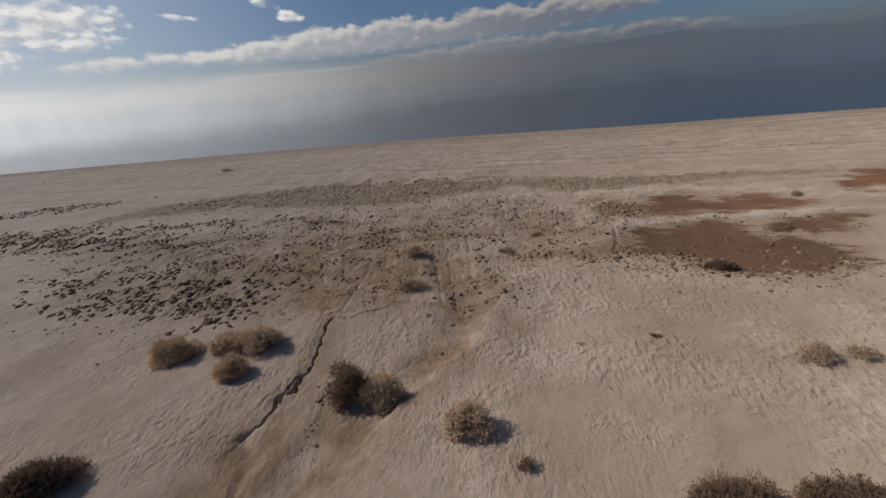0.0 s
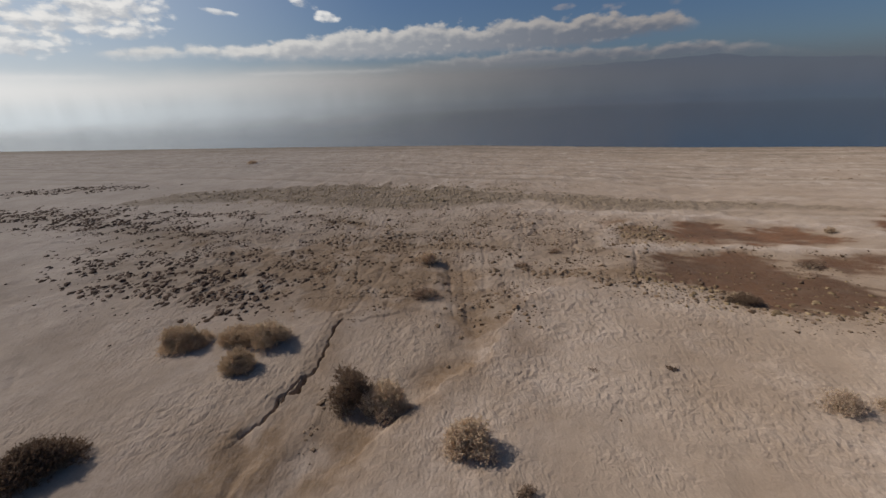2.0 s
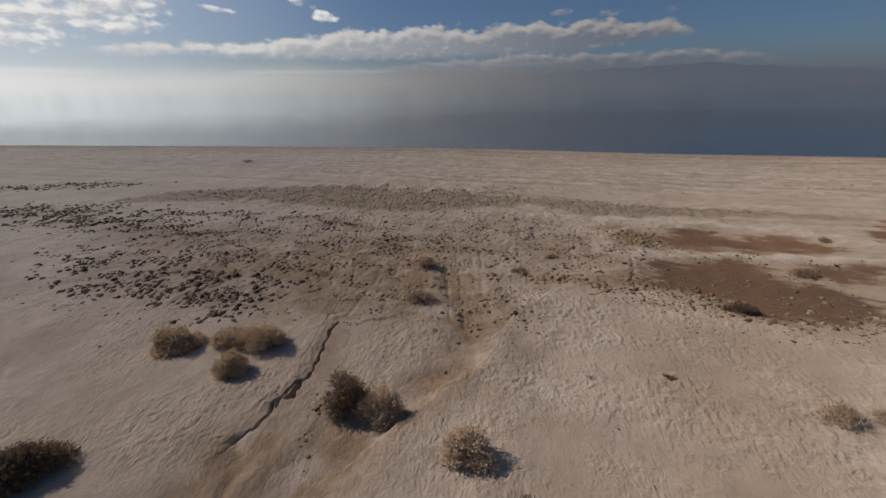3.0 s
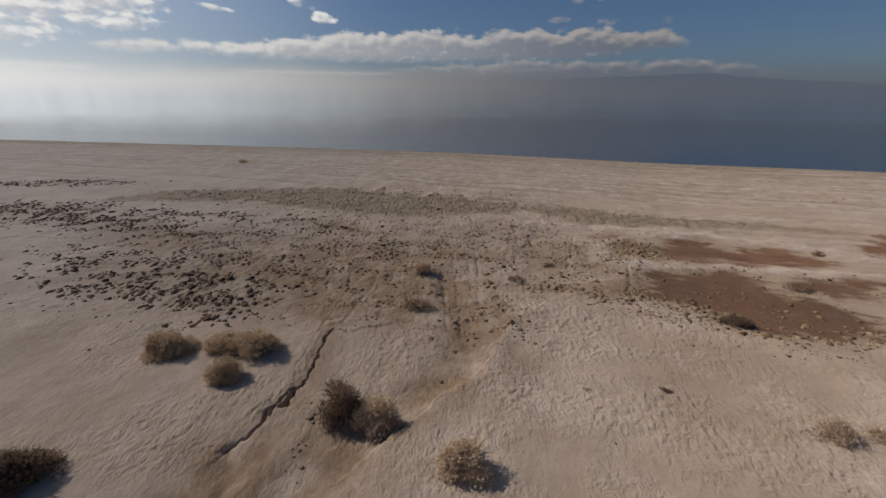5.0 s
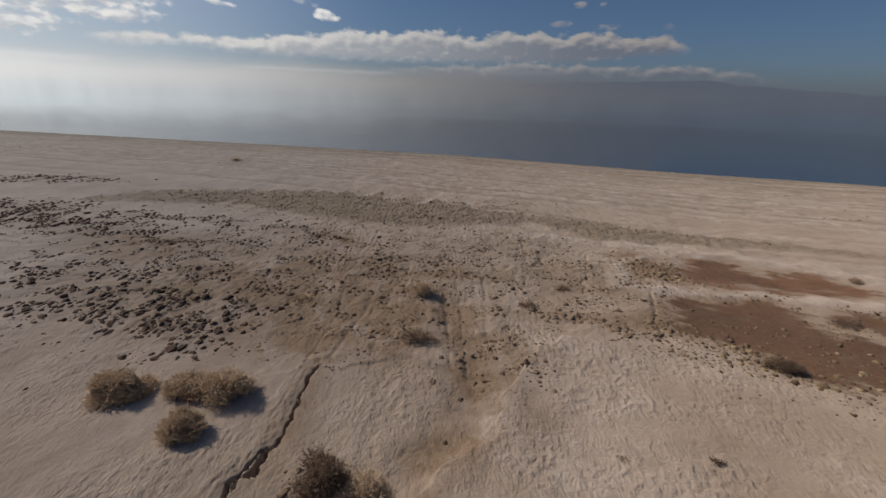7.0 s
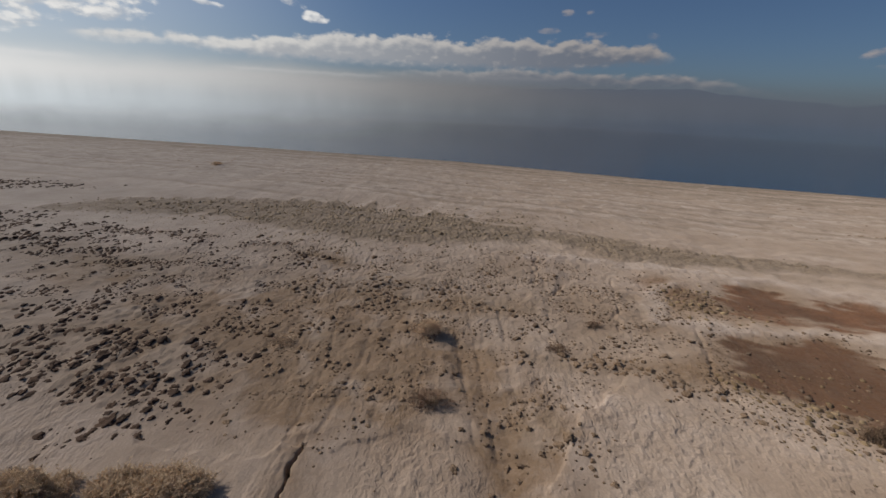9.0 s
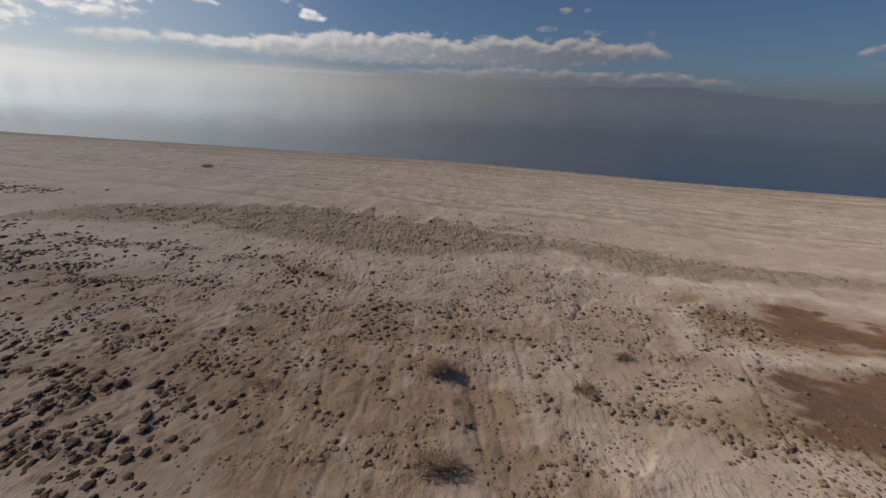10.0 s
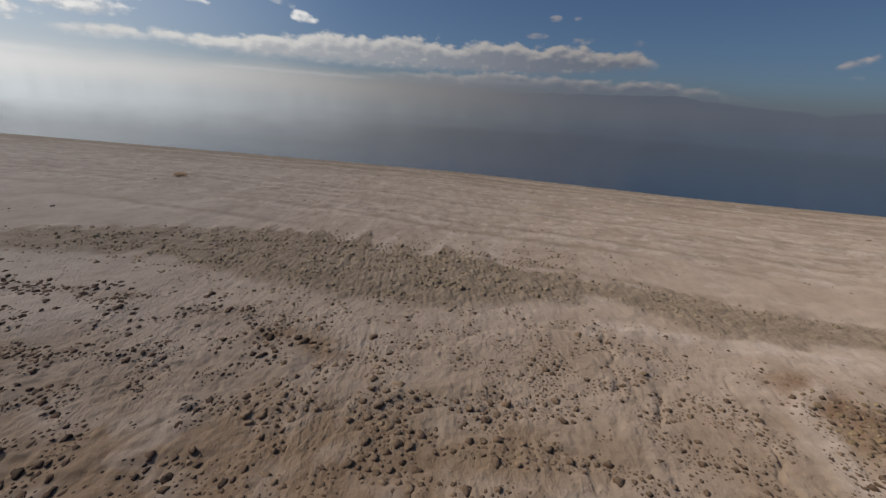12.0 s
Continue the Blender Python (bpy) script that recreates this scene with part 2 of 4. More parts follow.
GREY_RIDGE = [(-24, 28.5), (-19, 31.5), (-11.7, 32.8), (-5.6, 32.3), (-4.0, 32.4), (-2.4, 30.2), (-0.6, 30.0), (0.6, 30.8), (1.8, 28.9), (4.0, 27.6), (5.4, 27.6), (6.0, 26.2), (4.5, 24.9), (0.1, 24.3), (-4.0, 24.8), (-7.5, 26.1), (-12.4, 28.6)]
GREY_SPIT = [(5.6, 26.6), (8.7, 26.4), (10.4, 24.8), (14.0, 23.6), (19.0, 21.8), (21.0, 20.4), (13.3, 22.3), (9.2, 22.3), (7.9, 23.3), (6.1, 24.6)]

CRACKS = [[(4.2, 21.6), (3.9, 20.4), (3.4, 19.4), (2.9, 18.4), (2.5, 17.7)], [(-0.6, 21.4), (-0.4, 22.1), (0.7, 22.8), (2.3, 23.1), (3.8, 23.0), (4.5, 22.9), (4.3, 21.9)],
          [(5.0, 20.8), (4.8, 20.0), (4.1, 19.0)], [(-0.1, 20.0), (0.7, 19.8), (1.5, 19.5), (2.1, 19.3)], [(7.0, 20.7), (6.3, 18.8), (5.8, 17.5), (5.5, 16.7)],
          [(7.9, 16.9), (7.5, 15.7), (7.0, 14.5), (6.9, 13.9)]]
LEDGES = [[(-3.9, 19.6), (-2.3, 19.8), (-0.8, 19.7), (0.3, 19.5)], [(-8.6, 18.2), (-6.9, 17.8), (-5.6, 18.2)], [(-7.6, 21.0), (-6.2, 21.4), (-4.9, 21.2)],
          [(-2.7, 12.4), (-4.0, 12.2), (-5.6, 12.6)], [(-2.0, 12.5), (-0.6, 12.9), (0.6, 12.6)]]

_table = np.random.RandomState(7)
PERM = np.concatenate([_table.permutation(1024)] * 3)
ANGLE = _table.rand(1024) * 2 * np.pi
GX, GY = np.cos(ANGLE), np.sin(ANGLE)


def grad_noise(x, y, seed=0):
    """Smooth gradient noise of about -0.7 to 0.7, one cell a unit."""
    xi, yi = np.floor(x).astype(np.int64), np.floor(y).astype(np.int64)
    fx, fy = x - xi, y - yi
    u, v = fx * fx * fx * (fx * (fx * 6 - 15) + 10), fy * fy * fy * (fy * (fy * 6 - 15) + 10)

    def corner(ox, oy):
        h = PERM[PERM[(xi + ox + seed * 57) & 1023] + ((yi + oy + seed * 131) & 1023)]
        return GX[h] * (fx - ox) + GY[h] * (fy - oy)

    a, b = corner(0, 0), corner(1, 0)
    c, d = corner(0, 1), corner(1, 1)
    return (a + u * (b - a)) * (1 - v) + (c + u * (d - c)) * v


def fbm(x, y, octaves=4, seed=0, gain=0.5):
    total, amp = 0.0, 1.0
    for i in range(octaves):
        total = total + amp * grad_noise(x, y, seed + i)
        x, y, amp = x * 2.03 + 17.1, y * 2.03 - 9.7, amp * gain
    return total


def line_distance(x, y, pts):
    """Distance to a polyline, and on which side (+ left of its way)."""
    best, side = np.full(x.shape, 1e9), np.ones(x.shape)
    for (ax, ay), (bx, by) in zip(pts[:-1], pts[1:]):
        dx, dy = bx - ax, by - ay
        u = np.clip(((x - ax) * dx + (y - ay) * dy) / (dx * dx + dy * dy), 0, 1)
        d = np.hypot(x - ax - u * dx, y - ay - u * dy)
        near = d < best
        best = np.where(near, d, best)
        side = np.where(near, np.sign(dx * (y - ay) - dy * (x - ax) + 1e-12), side)
    return best, side


def area_distance(x, y, pts):
    """Signed distance to a closed outline, negative inside."""
    d, _ = line_distance(x, y, pts + pts[:1])
    inside = np.zeros(x.shape, bool)
    for (ax, ay), (bx, by) in zip(pts, pts[1:] + pts[:1]):
        cross = (ay > y) != (by > y)
        inside ^= cross & (x < (bx - ax) * (y - ay) / (by - ay + 1e-12) + ax)
    return np.where(inside, -d, d)


def step(v, a, b):
    u = np.clip((v - a) / (b - a), 0, 1)
    return u * u * (3 - 2 * u)


def blob(x, y, cx, cy, rx, ry, turn=0.0):
    c, s = math.cos(radians(turn)), math.sin(radians(turn))
    u, v = ((x - cx) * c + (y - cy) * s) / rx, (-(x - cx) * s + (y - cy) * c) / ry
    return np.exp(-(u * u + v * v))


# where clods of dried mud lie: middle, half sizes, turn, how many to the square metre, size
CLOD_FIELDS = [
    (-9.0, 15.4, 2.4, 1.1, -12, 24, 0.20), (-7.2, 14.2, 1.1, 0.6, -15, 18, 0.18), (-11.5, 20.3, 3.6, 2.0, -12, 14, 0.19),
    (-13.0, 17.2, 2.4, 0.9, -25, 14, 0.21), (-17.5, 23.2, 3.6, 1.2, -12, 16, 0.22), (-25.0, 26.2, 4.5, 1.2, -8, 14, 0.25), (-14.0, 25.2, 3.0, 0.5, -10, 8, 0.19),
    (-31.0, 34.5, 4.0, 0.8, 5, 9, 0.25), (-5.0, 22.3, 1.5, 0.7, -15, 18, 0.16), (-3.9, 21.8, 0.8, 0.4, -30, 22, 0.17),
    (-7.6, 23.5, 1.4, 0.6, 0, 9, 0.14), (-11.2, 24.6, 1.8, 0.6, -15, 8, 0.16), (-5.2, 16.7, 1.1, 0.7, 0, 6, 0.14), (-8.2, 16.4, 1.2, 0.6, -5, 18, 0.20), (-13.5, 21.2, 1.8, 0.7, -15, 12, 0.19), (-9.0, 17.5, 1.5, 0.9, -15, 14, 0.19), (-1.0, 20.0, 1.6, 0.25, 5, 12, 0.11),
    (-3.6, 16.4, 1.4, 0.5, -5, 10, 0.15), (-0.9, 18.6, 1.5, 0.8, -8, 26, 0.15), (-2.6, 19.4, 2.4, 1.2, 0, 10, 0.14),
    (1.4, 18.3, 1.6, 0.7, 0, 18, 0.13), (3.2, 15.3, 0.7, 0.35, -10, 26, 0.17), (4.6, 15.0, 0.9, 0.3, -15, 24, 0.16),
    (5.7, 14.5, 0.8, 0.3, -25, 22, 0.16), (2.2, 13.0, 0.7, 0.8, 60, 24, 0.13), (7.9, 14.2, 1.0, 0.42, -22, 85, 0.115),
    (9.3, 12.6, 0.8, 0.3, -22, 26, 0.14), (10.6, 12.0, 0.9, 0.25, -8, 10, 0.14), (10.4, 14.2, 2.0, 0.9, -15, 3.0, 0.12), (8.4, 14.7, 0.8, 0.5, 0, 5, 0.13), (11.5, 11.2, 2.0, 0.5, -8, 4, 0.10), (6.4, 13.4, 1.5, 0.4, -25, 6, 0.10), (3.2, 14.2, 1.2, 0.5, 0, 4, 0.10), (-2.05, 8.7, 0.14, 0.5, 0, 60, 0.11), (9.0, 18.9, 0.9, 0.6, 20, 14, 0.13),
    (12.5, 16.3, 1.5, 0.4, -12, 6, 0.12), (-6.6, 13.1, 1.6, 0.9, 0, 1.6, 0.16), (-13.2, 15.4, 1.5, 0.6, -10, 3, 0.18),
    (-1.6, 14.6, 2.4, 1.2, 0, 7, 0.11), (3.6, 19.5, 2.4, 2.0, 0, 7, 0.10), (0.5, 22.0, 4.0, 1.6, 0, 6, 0.10),
    (9.8, 15.0, 2.2, 0.8, -12, 2.0, 0.11), (5.2, 19.0, 3.0, 1.8, 0, 7, 0.10), (2.4, 17.0, 2.6, 1.6, 0, 9, 0.10), (6.0, 16.4, 1.8, 1.0, 0, 8, 0.10), (2.6, 21.0, 3.0, 1.2, 0, 8, 0.10), (7.2, 17.4, 1.0, 1.4, 0, 9, 0.10), (-5.0, 19.4, 2.6, 1.4, 0, 8, 0.13), (-7.2, 20.8, 2.6, 1.2, -10, 7, 0.13), (-6.0, 15.6, 2.4, 1.2, -10, 6, 0.13), (-3.0, 16.0, 2.0, 1.2, 0, 6, 0.12), (-2.2, 13.6, 0.8, 0.9, 0, 4, 0.11), (9.2, 13.3, 1.3, 0.35, -32, 70, 0.115), (10.8, 12.5, 1.6, 0.35, -12, 45, 0.11), (11.0, 13.6, 1.8, 0.9, -15, 5, 0.11), (11.5, 18.3, 2.0, 0.6, -8, 3, 0.10), (9.0, 18.7, 1.0, 0.6, -20, 20, 0.13), (6.6, 18.6, 0.6, 0.9, 10, 8, 0.12), (14.2, 15.2, 1.6, 0.4, 0, 7, 0.13), (10.6, 14.6, 1.8, 1.4, 0, 2.5, 0.11),
]
PLATE_FIELDS = [(-0.8, 27.6, 4.5, 2.2, 10, 26, 0.13), (-8.0, 29.4, 4.5, 1.8, 0, 20, 0.14), (-15.0, 30.2, 4.0, 1.2, 5, 9, 0.15), (8.6, 25.0, 1.8, 0.8, -25, 12, 0.11),
                (3.4, 26.4, 1.6, 1.0, -20, 12, 0.12), (13.5, 23.2, 2.6, 0.5, -15, 6, 0.10)]


def plan(x, y):
    """Height and the four zone masks (damp, red mud, grey, salt) of the ground at x, y."""
    near = (np.abs(x) < 60) & (y < 75) & (y > -10)
    wx, wy = x + 0.45 * fbm(x * 0.8, y * 0.8, 3, 20), y + 0.45 * fbm(x * 0.8, y * 0.8, 3, 25)
    shore, side = line_distance(x, y, SHORE)
    inland = np.where(side < 0, shore, -shore)      # metres from the water's edge
    along = x * 0.9 - y * 0.4
    h = 0.16 * fbm(x * 0.11, y * 0.11, 3, 1) + 0.06 * fbm(x * 0.5, y * 0.5, 3, 5)
    h = h * step(inland, -2, 10)
    # the beach falls to the water; a low bar lies landward of it
    rise = area_distance(x + 0.3 * (wx - x), y + 0.3 * (wy - y), GREY_RIDGE)
    bar_up = step(inland, 45, 31.5) * 0.16
    h = h + bar_up * step(inland, 4, 26) - 0.05 * np.clip(12 - inland, 0, 20) - 4.0 * step(inland, -6, -400)
    bands = fbm(inland * 0.55, along * 0.035, 4, 9)
    on_beach = step(inland, 0, 5) * step(inland, 40, 28)
    h = h + (0.05 * fbm(x * 1.0, y * 0.8, 3, 16, 0.6) + 0.012 * bands) * on_beach + 0.012 * grad_noise(inland * 0.9, along * 0.3, 14) * on_beach
    # salt crust, puffed up in little ridges
    crust_at = (1.0 * blob(x, y, 5.0, 9.8, 4.6, 3.2, -20) + 0.9 * blob(x, y, -0.3, 11.6, 1.0, 1.2) + 0.7 * blob(x, y, 10.5, 9.8, 4, 2)
                + 1.2 * blob(x, y, -4.7, 8.7, 1.0, 0.6) + 0.8 * blob(x, y, -4.0, 9.4, 1.0, 0.7) + 0.35 * blob(x, y, -9, 9.5, 4, 3) + 0.8 * blob(x, y, 4.8, 13.0, 3, 1.2, -15)
                + 0.5 * blob(x, y, 2, 7.6, 2, 1.2) + 0.5 * blob(x, y, -12, 14, 4, 3) + 0.45 * blob(x, y, 2, 20.5, 6, 3) + 0.5 * blob(x, y, -7, 22, 6, 3) + 0.7 * blob(x, y, -15, 24, 9, 5))
    crust_at = crust_at + 0.27 * (0.7 + 0.3 * step(x, -4.5, 0.0)) * step(y, 28, 17) * step(y, 3, 6)
    crust_at = np.clip(crust_at * (0.85 + 0.9 * grad_noise(x * 0.12 + 0.2 * wy, y * 0.9 + 0.15 * x, 33)) * (0.75 + 1.2 * fbm(x * 0.45, y * 0.45, 3, 31)), 0, 1)
    turn_x, turn_y = x + 0.25 * grad_noise(x * 1.5, y * 1.5, 41), y + 0.25 * grad_noise(x * 1.5, y * 1.5, 43)
    ridged = grad_noise(turn_x * 8.2, turn_y * 5.2, 47) + 0.5 * grad_noise(turn_x * 13.0, turn_y * 9.0, 49)
    h = h + crust_at * 0.030 * step(ridged, -0.30, 0.36)
    streams = blob(x, y, 0.3, 15.0, 3.6, 4.0) + 0.7 * blob(x, y, 7.5, 18.0, 1.6, 2.5) + 0.6 * blob(x, y, -2, 9, 3, 3)
    h = h + np.where(near, streams * (0.030 * fbm(wx * 2.6, wy * 0.42, 3, 151) + 0.015 * grad_noise(x * 5.5 + wy, y * 0.9, 155)), 0)
    h = h + np.where(near, 0.014 * fbm(x * 1.9, y * 1.9, 4, 55, 0.6), 0)
    # the gully and its bank
    dc, _ = line_distance(wx, wy, CHANNEL)
    gully = np.exp(-(dc / 0.62) ** 2)
    h = h - 0.15 * gully
    db, bside = line_distance(wx, wy, BANK)
    crest = np.exp(-(db / 0.40) ** 2)
    h = h + 0.07 * crest + 0.11 * np.exp(-(db / 1.6) ** 2) * (bside < 0)
    # the crack-like ditch, with a slumped shelf on one side
    jx, jy = x + 0.13 * fbm(x * 2.3, y * 2.3, 4, 61, 0.6), y + 0.13 * fbm(x * 2.3, y * 2.3, 4, 64, 0.6)
    dd, dside = line_distance(jx, jy, DITCH)
    ditch = np.maximum(step(dd + 0.04 * grad_noise(x * 1.2, y * 1.2, 69), 0.031, 0.008), 0.9 * step(line_distance(jx, jy, SLUMP)[0], 0.028, 0.008))
    h = h - 0.6 * ditch * step(grad_noise(x * 0.7, y * 1.3, 68), -0.6, -0.2) + 0.03 * np.exp(-((dd - 0.3) / 0.18) ** 2) * (dside > 0)
    h = h + 0.035 * np.exp(-((dd - 0.30) / 0.2) ** 2) * (dside > 0) * fbm(x * 6.5, y * 5.0, 3, 67, 0.7)
    h = h - 0.018 * step(dd, 0.42, 0.36) * (dside > 0) * step(grad_noise(x * 0.9, y * 0.9, 66), -0.3, 0.2)
    dl, _ = line_distance(wx, wy, DITCH_LOW)
    h = h - 0.05 * np.exp(-(dl / 0.14) ** 2) - 0.05 * np.exp(-(dl / 0.7) ** 2)
    # wheel ruts
    rut = 0.0
    for pts in ([(0.75, 12.6), (0.7, 15.5), (0.55, 18.4)], [(1.15, 12.2), (1.15, 15.5), (1.05, 18.6)], [(1.75, 12.4), (1.9, 15.2), (2.1, 18.0)],
                [(-9.2, 8.9), (-10.4, 10.5), (-11.6, 12.0), (-13.5, 13.3)], [(-9.9, 8.7), (-11.1, 10.4), (-12.3, 11.7), (-14, 12.6)],
                [(-2.3, 12.8), (-1.9, 15.2), (-1.8, 17.0)], [(-2.9, 12.6), (-2.7, 15.0), (-2.9, 17.0)], [(4.4, 22.5), (4.1, 19.5), (3.6, 17.5)]):
        d, _ = line_distance(x + 0.08 * grad_noise(x, y, 70), y, pts)
        rut = np.maximum(rut, np.exp(-(d / 0.07) ** 2))
    h = h - 0.034 * rut * step(fbm(x * 1.1, y * 0.5, 3, 72), -0.35, 0.2)
    crack = 0.0
    for pts in CRACKS:
        d, _ = line_distance(x + 0.2 * fbm(x * 1.6, y * 1.6, 3, 170), y + 0.2 * fbm(x * 1.6, y * 1.6, 3, 173), pts)
        crack = np.maximum(crack, np.exp(-(d / 0.075) ** 2))
    h = h - 0.07 * crack * step(fbm(x * 0.9, y * 0.9, 2, 176), -0.35, 0.1)
    for pts in LEDGES:
        d, up = line_distance(x + 0.35 * fbm(x * 1.3, y * 1.3, 3, 180), y + 0.35 * fbm(x * 1.3, y * 1.3, 3, 183), pts)
        h = h + 0.045 * np.exp(-(d / 0.9) ** 2) * step(d * up, -0.06, 0.06)
    # hummocks and washed hollows of the middle ground
    worn = step(y, 11.5, 15.0) * step(y, 29.0, 23.0) * (np.abs(x) < 40)
    h = h + worn * (0.085 * np.abs(fbm(wx * 0.75, wy * 0.9, 3, 186)) + 0.035 * np.abs(grad_noise(wx * 2.4, wy * 2.1, 189))
                    + 0.018 * step(grad_noise(turn_x * 5.0, turn_y * 2.4, 191) + 0.5 * grad_noise(turn_x * 9.0, turn_y * 6.0, 193), -0.3, 0.4))
    # basins of red mud between raised berms
    red = 0.0
    for pts in (POOL_UPPER, POOL_LOWER, POOL_SIDE, POOL_FAR):
        d = area_distance(x + 0.7 * fbm(x * 0.9, y * 0.9, 3, 80), y + 0.45 * fbm(x * 0.9, y * 0.9, 3, 84), pts)
        red = np.maximum(red, step(d + 0.35 * fbm(x * 1.6, y * 2.6, 3, 86) + 0.9 * fbm((x - 0.5 * y) * 0.42, (y + 0.5 * x) * 2.3, 3, 87), 0.25, -0.35))
    flat = -0.09 + 0.02 * fbm(x * 1.3, y * 1.3, 3, 88)
    basin = 0.0
    for pts in (POOL_UPPER, POOL_LOWER):
        basin = np.maximum(basin, step(area_distance(wx, wy, pts), 1.1, -0.9))
    h = h * (1 - 0.6 * basin) + 0.6 * flat * basin
    da, _ = line_distance(wx, wy, BERM_A)
    dbm, _ = line_distance(wx, wy, BERM_B)
    olive = blob(x, y, 9.0, 19.0, 0.9, 1.2)
    red = np.maximum(red * (1 - 0.8 * olive), np.clip(0.7 * blob(x, y, 8.9, 19.5, 0.8, 1.2, 20) * (0.8 + 1.4 * fbm(wx * 1.4, wy * 1.4, 3, 89)), 0, 1))
    berm = np.maximum(np.exp(-(da / 0.36) ** 2), np.exp(-(dbm / 0.30) ** 2))
    red = red * (1 - 0.9 * berm)
    h = h + 0.06 * berm
    # grey, cobbled face of the bar
    spit = area_distance(wx, wy, GREY_SPIT)
    ribs = (5.0 * np.abs(grad_noise(x * 0.5, y * 0.1, 92)) - 0.7) * step(y, 27.5, 30.5) + 0.5 * grad_noise(x * 2.1, y * 0.4, 98) * step(y, 27.5, 30.5)
    grey = np.maximum(step(rise + ribs + 0.35 * fbm(x * 1.7, y * 1.7, 3, 94), 0.35, -0.45), 0.95 * step(spit + 0.3 * fbm(x * 1.7, y * 1.7, 3, 96), 0.35, -0.35))
    face = np.where(near, 0.16 * np.abs(grad_noise(x * 1.7, y * 1.7, 91)) + 0.11 * np.abs(grad_noise(x * 4.6, y * 4.6, 93)), 0)
    h = h + grey * face
    # fields of clods swell and stay dark between the lumps
    field = 0.0
    for cx, cy, rx, ry, turn, many, size in CLOD_FIELDS:
        field = field + blob(x, y, cx, cy, rx, ry, turn) * min(1.0, many / 18) * min(1.0, size / 0.13)
    field = np.clip(field, 0, 1)
    lump = np.abs(grad_noise(x * 3.1 + 0.5 * grad_noise(x * 2, y * 2, 97), y * 3.4, 95))
    mound = step(grad_noise(turn_x * 3.4, turn_y * 3.8, 99) + 0.5 * grad_noise(x * 7.5, y * 7.5, 90), 0.02, 0.34)
    h = h + np.where(near, field * (0.05 * lump + 0.045 * mound * step(x, -3.0, -6.0)), 0)
    # damp, brown ground
    damp = (0.9 * gully + 0.8 * np.exp(-(dl / 0.75) ** 2) + 0.5 * np.exp(-(dd / 0.45) ** 2)
            + 0.75 * blob(x, y, -3.4, 14.2, 2.6, 1.3, -20) + 0.75 * blob(x, y, -3.2, 17.0, 1.8, 1.0) + 0.9 * blob(x, y, -7.4, 18.3, 1.9, 1.0, -10)
            + 0.7 * blob(x, y, -5.6, 16.4, 1.9, 1.0, -20) + 0.7 * blob(x, y, 0.8, 18.3, 2.2, 0.55) + 0.6 * blob(x, y, -1.6, 15.6, 1.6, 1.4)
            + 0.6 * blob(x, y, -12.5, 20.4, 3.4, 1.5, -10) + 0.4 * blob(x, y, -3, 7, 2.5, 1.6) + 0.6 * blob(x, y, 6.6, 14.6, 1.6, 0.5, -20)
            + 0.5 * blob(x, y, 1.5, 10.3, 2.2, 0.5, 35) + 0.7 * blob(x, y, 2.3, 13.2, 1.0, 1.0) + 0.8 * blob(x, y, 8.6, 19.2, 0.9, 0.9) + 0.9 * blob(x, y, 8.8, 20.7, 0.7, 0.55) + 0.5 * blob(x, y, 7.4, 15.2, 0.8, 0.8) + 0.8 * blob(x, y, -4.3, 21.9, 1.3, 0.5, -20))
    damp = damp + 0.6 * blob(x, y, -1.5, 13.6, 2.2, 1.0, 10) + 0.5 * blob(x, y, -0.5, 15.5, 3.0, 2.0) + 0.5 * blob(x, y, -4, 18.5, 4, 1.6) + 0.32 * field + 0.45 * blob(x, y, -8.0, 16.3, 2.2, 0.8)
    damp = damp + 0.55 * blob(x, y, -4.6, 15.3, 2.4, 1.3, -15) + 0.35 * blob(x, y, -2.4, 18.6, 2.6, 0.9) + 0.3 * blob(x, y, 10.5, 16.9, 4.0, 0.5) + 0.4 * blob(x, y, 6.4, 18.3, 1.8, 2.0)
    damp = np.clip(damp * (0.85 + 1.5 * fbm(wx * 0.7, wy * 0.7, 4, 100)), 0, 1) * (1 - berm)
    rim = 0.0
    for pts in (POOL_UPPER, POOL_LOWER, POOL_SIDE):
        rim = np.maximum(rim, np.exp(-(np.maximum(area_distance(wx, wy, pts), 0) / 0.5) ** 2))
    damp = np.clip(damp + 0.6 * olive + 0.55 * rim * (1 - berm), 0, 1)
    edge = inland + 0.6 * fbm(along * 0.06, inland * 0.02, 3, 130) + 0.25 * grad_noise(along * 0.5, inland * 0.1, 133)
    lane = np.floor(edge / LANE)
    across = edge - (lane + 0.5) * LANE - 0.35 * np.sin(lane * 12.9)
    broken = step(grad_noise(along * 0.05, lane * 3.7, 137) + 0.35 * grad_noise(along * 0.35, lane * 1.3, 138), -0.16, 0.22)
    strand = np.exp(-(across / 0.24) ** 2) * broken
    paler = np.exp(-((across - 0.62) / 0.42) ** 2) * broken * on_beach
    h = h + 0.014 * strand * on_beach
    wrack = 0.7 * strand * on_beach + 1.0 * step(inland, 18, 5) * step(fbm(inland * 0.5, along * 0.08, 4, 108, 0.6), -0.30, 0.20) + 0.9 * step(inland - 0.05 * np.clip(-x, 0, 80), 2.8, 1.6)
    grey = np.clip(0.9 * grey + field * (0.22 + 0.40 * mound) + wrack, 0, 1)
    salt = np.clip(0.36 + 0.45 * (1 - 0.5 * on_beach) * fbm(wx * 0.23, wy * 0.23, 4, 111) + 0.4 * berm + 0.10 * crust_at + 0.3 * crest - 0.2 * field
                   + 0.25 * paler, 0, 1)
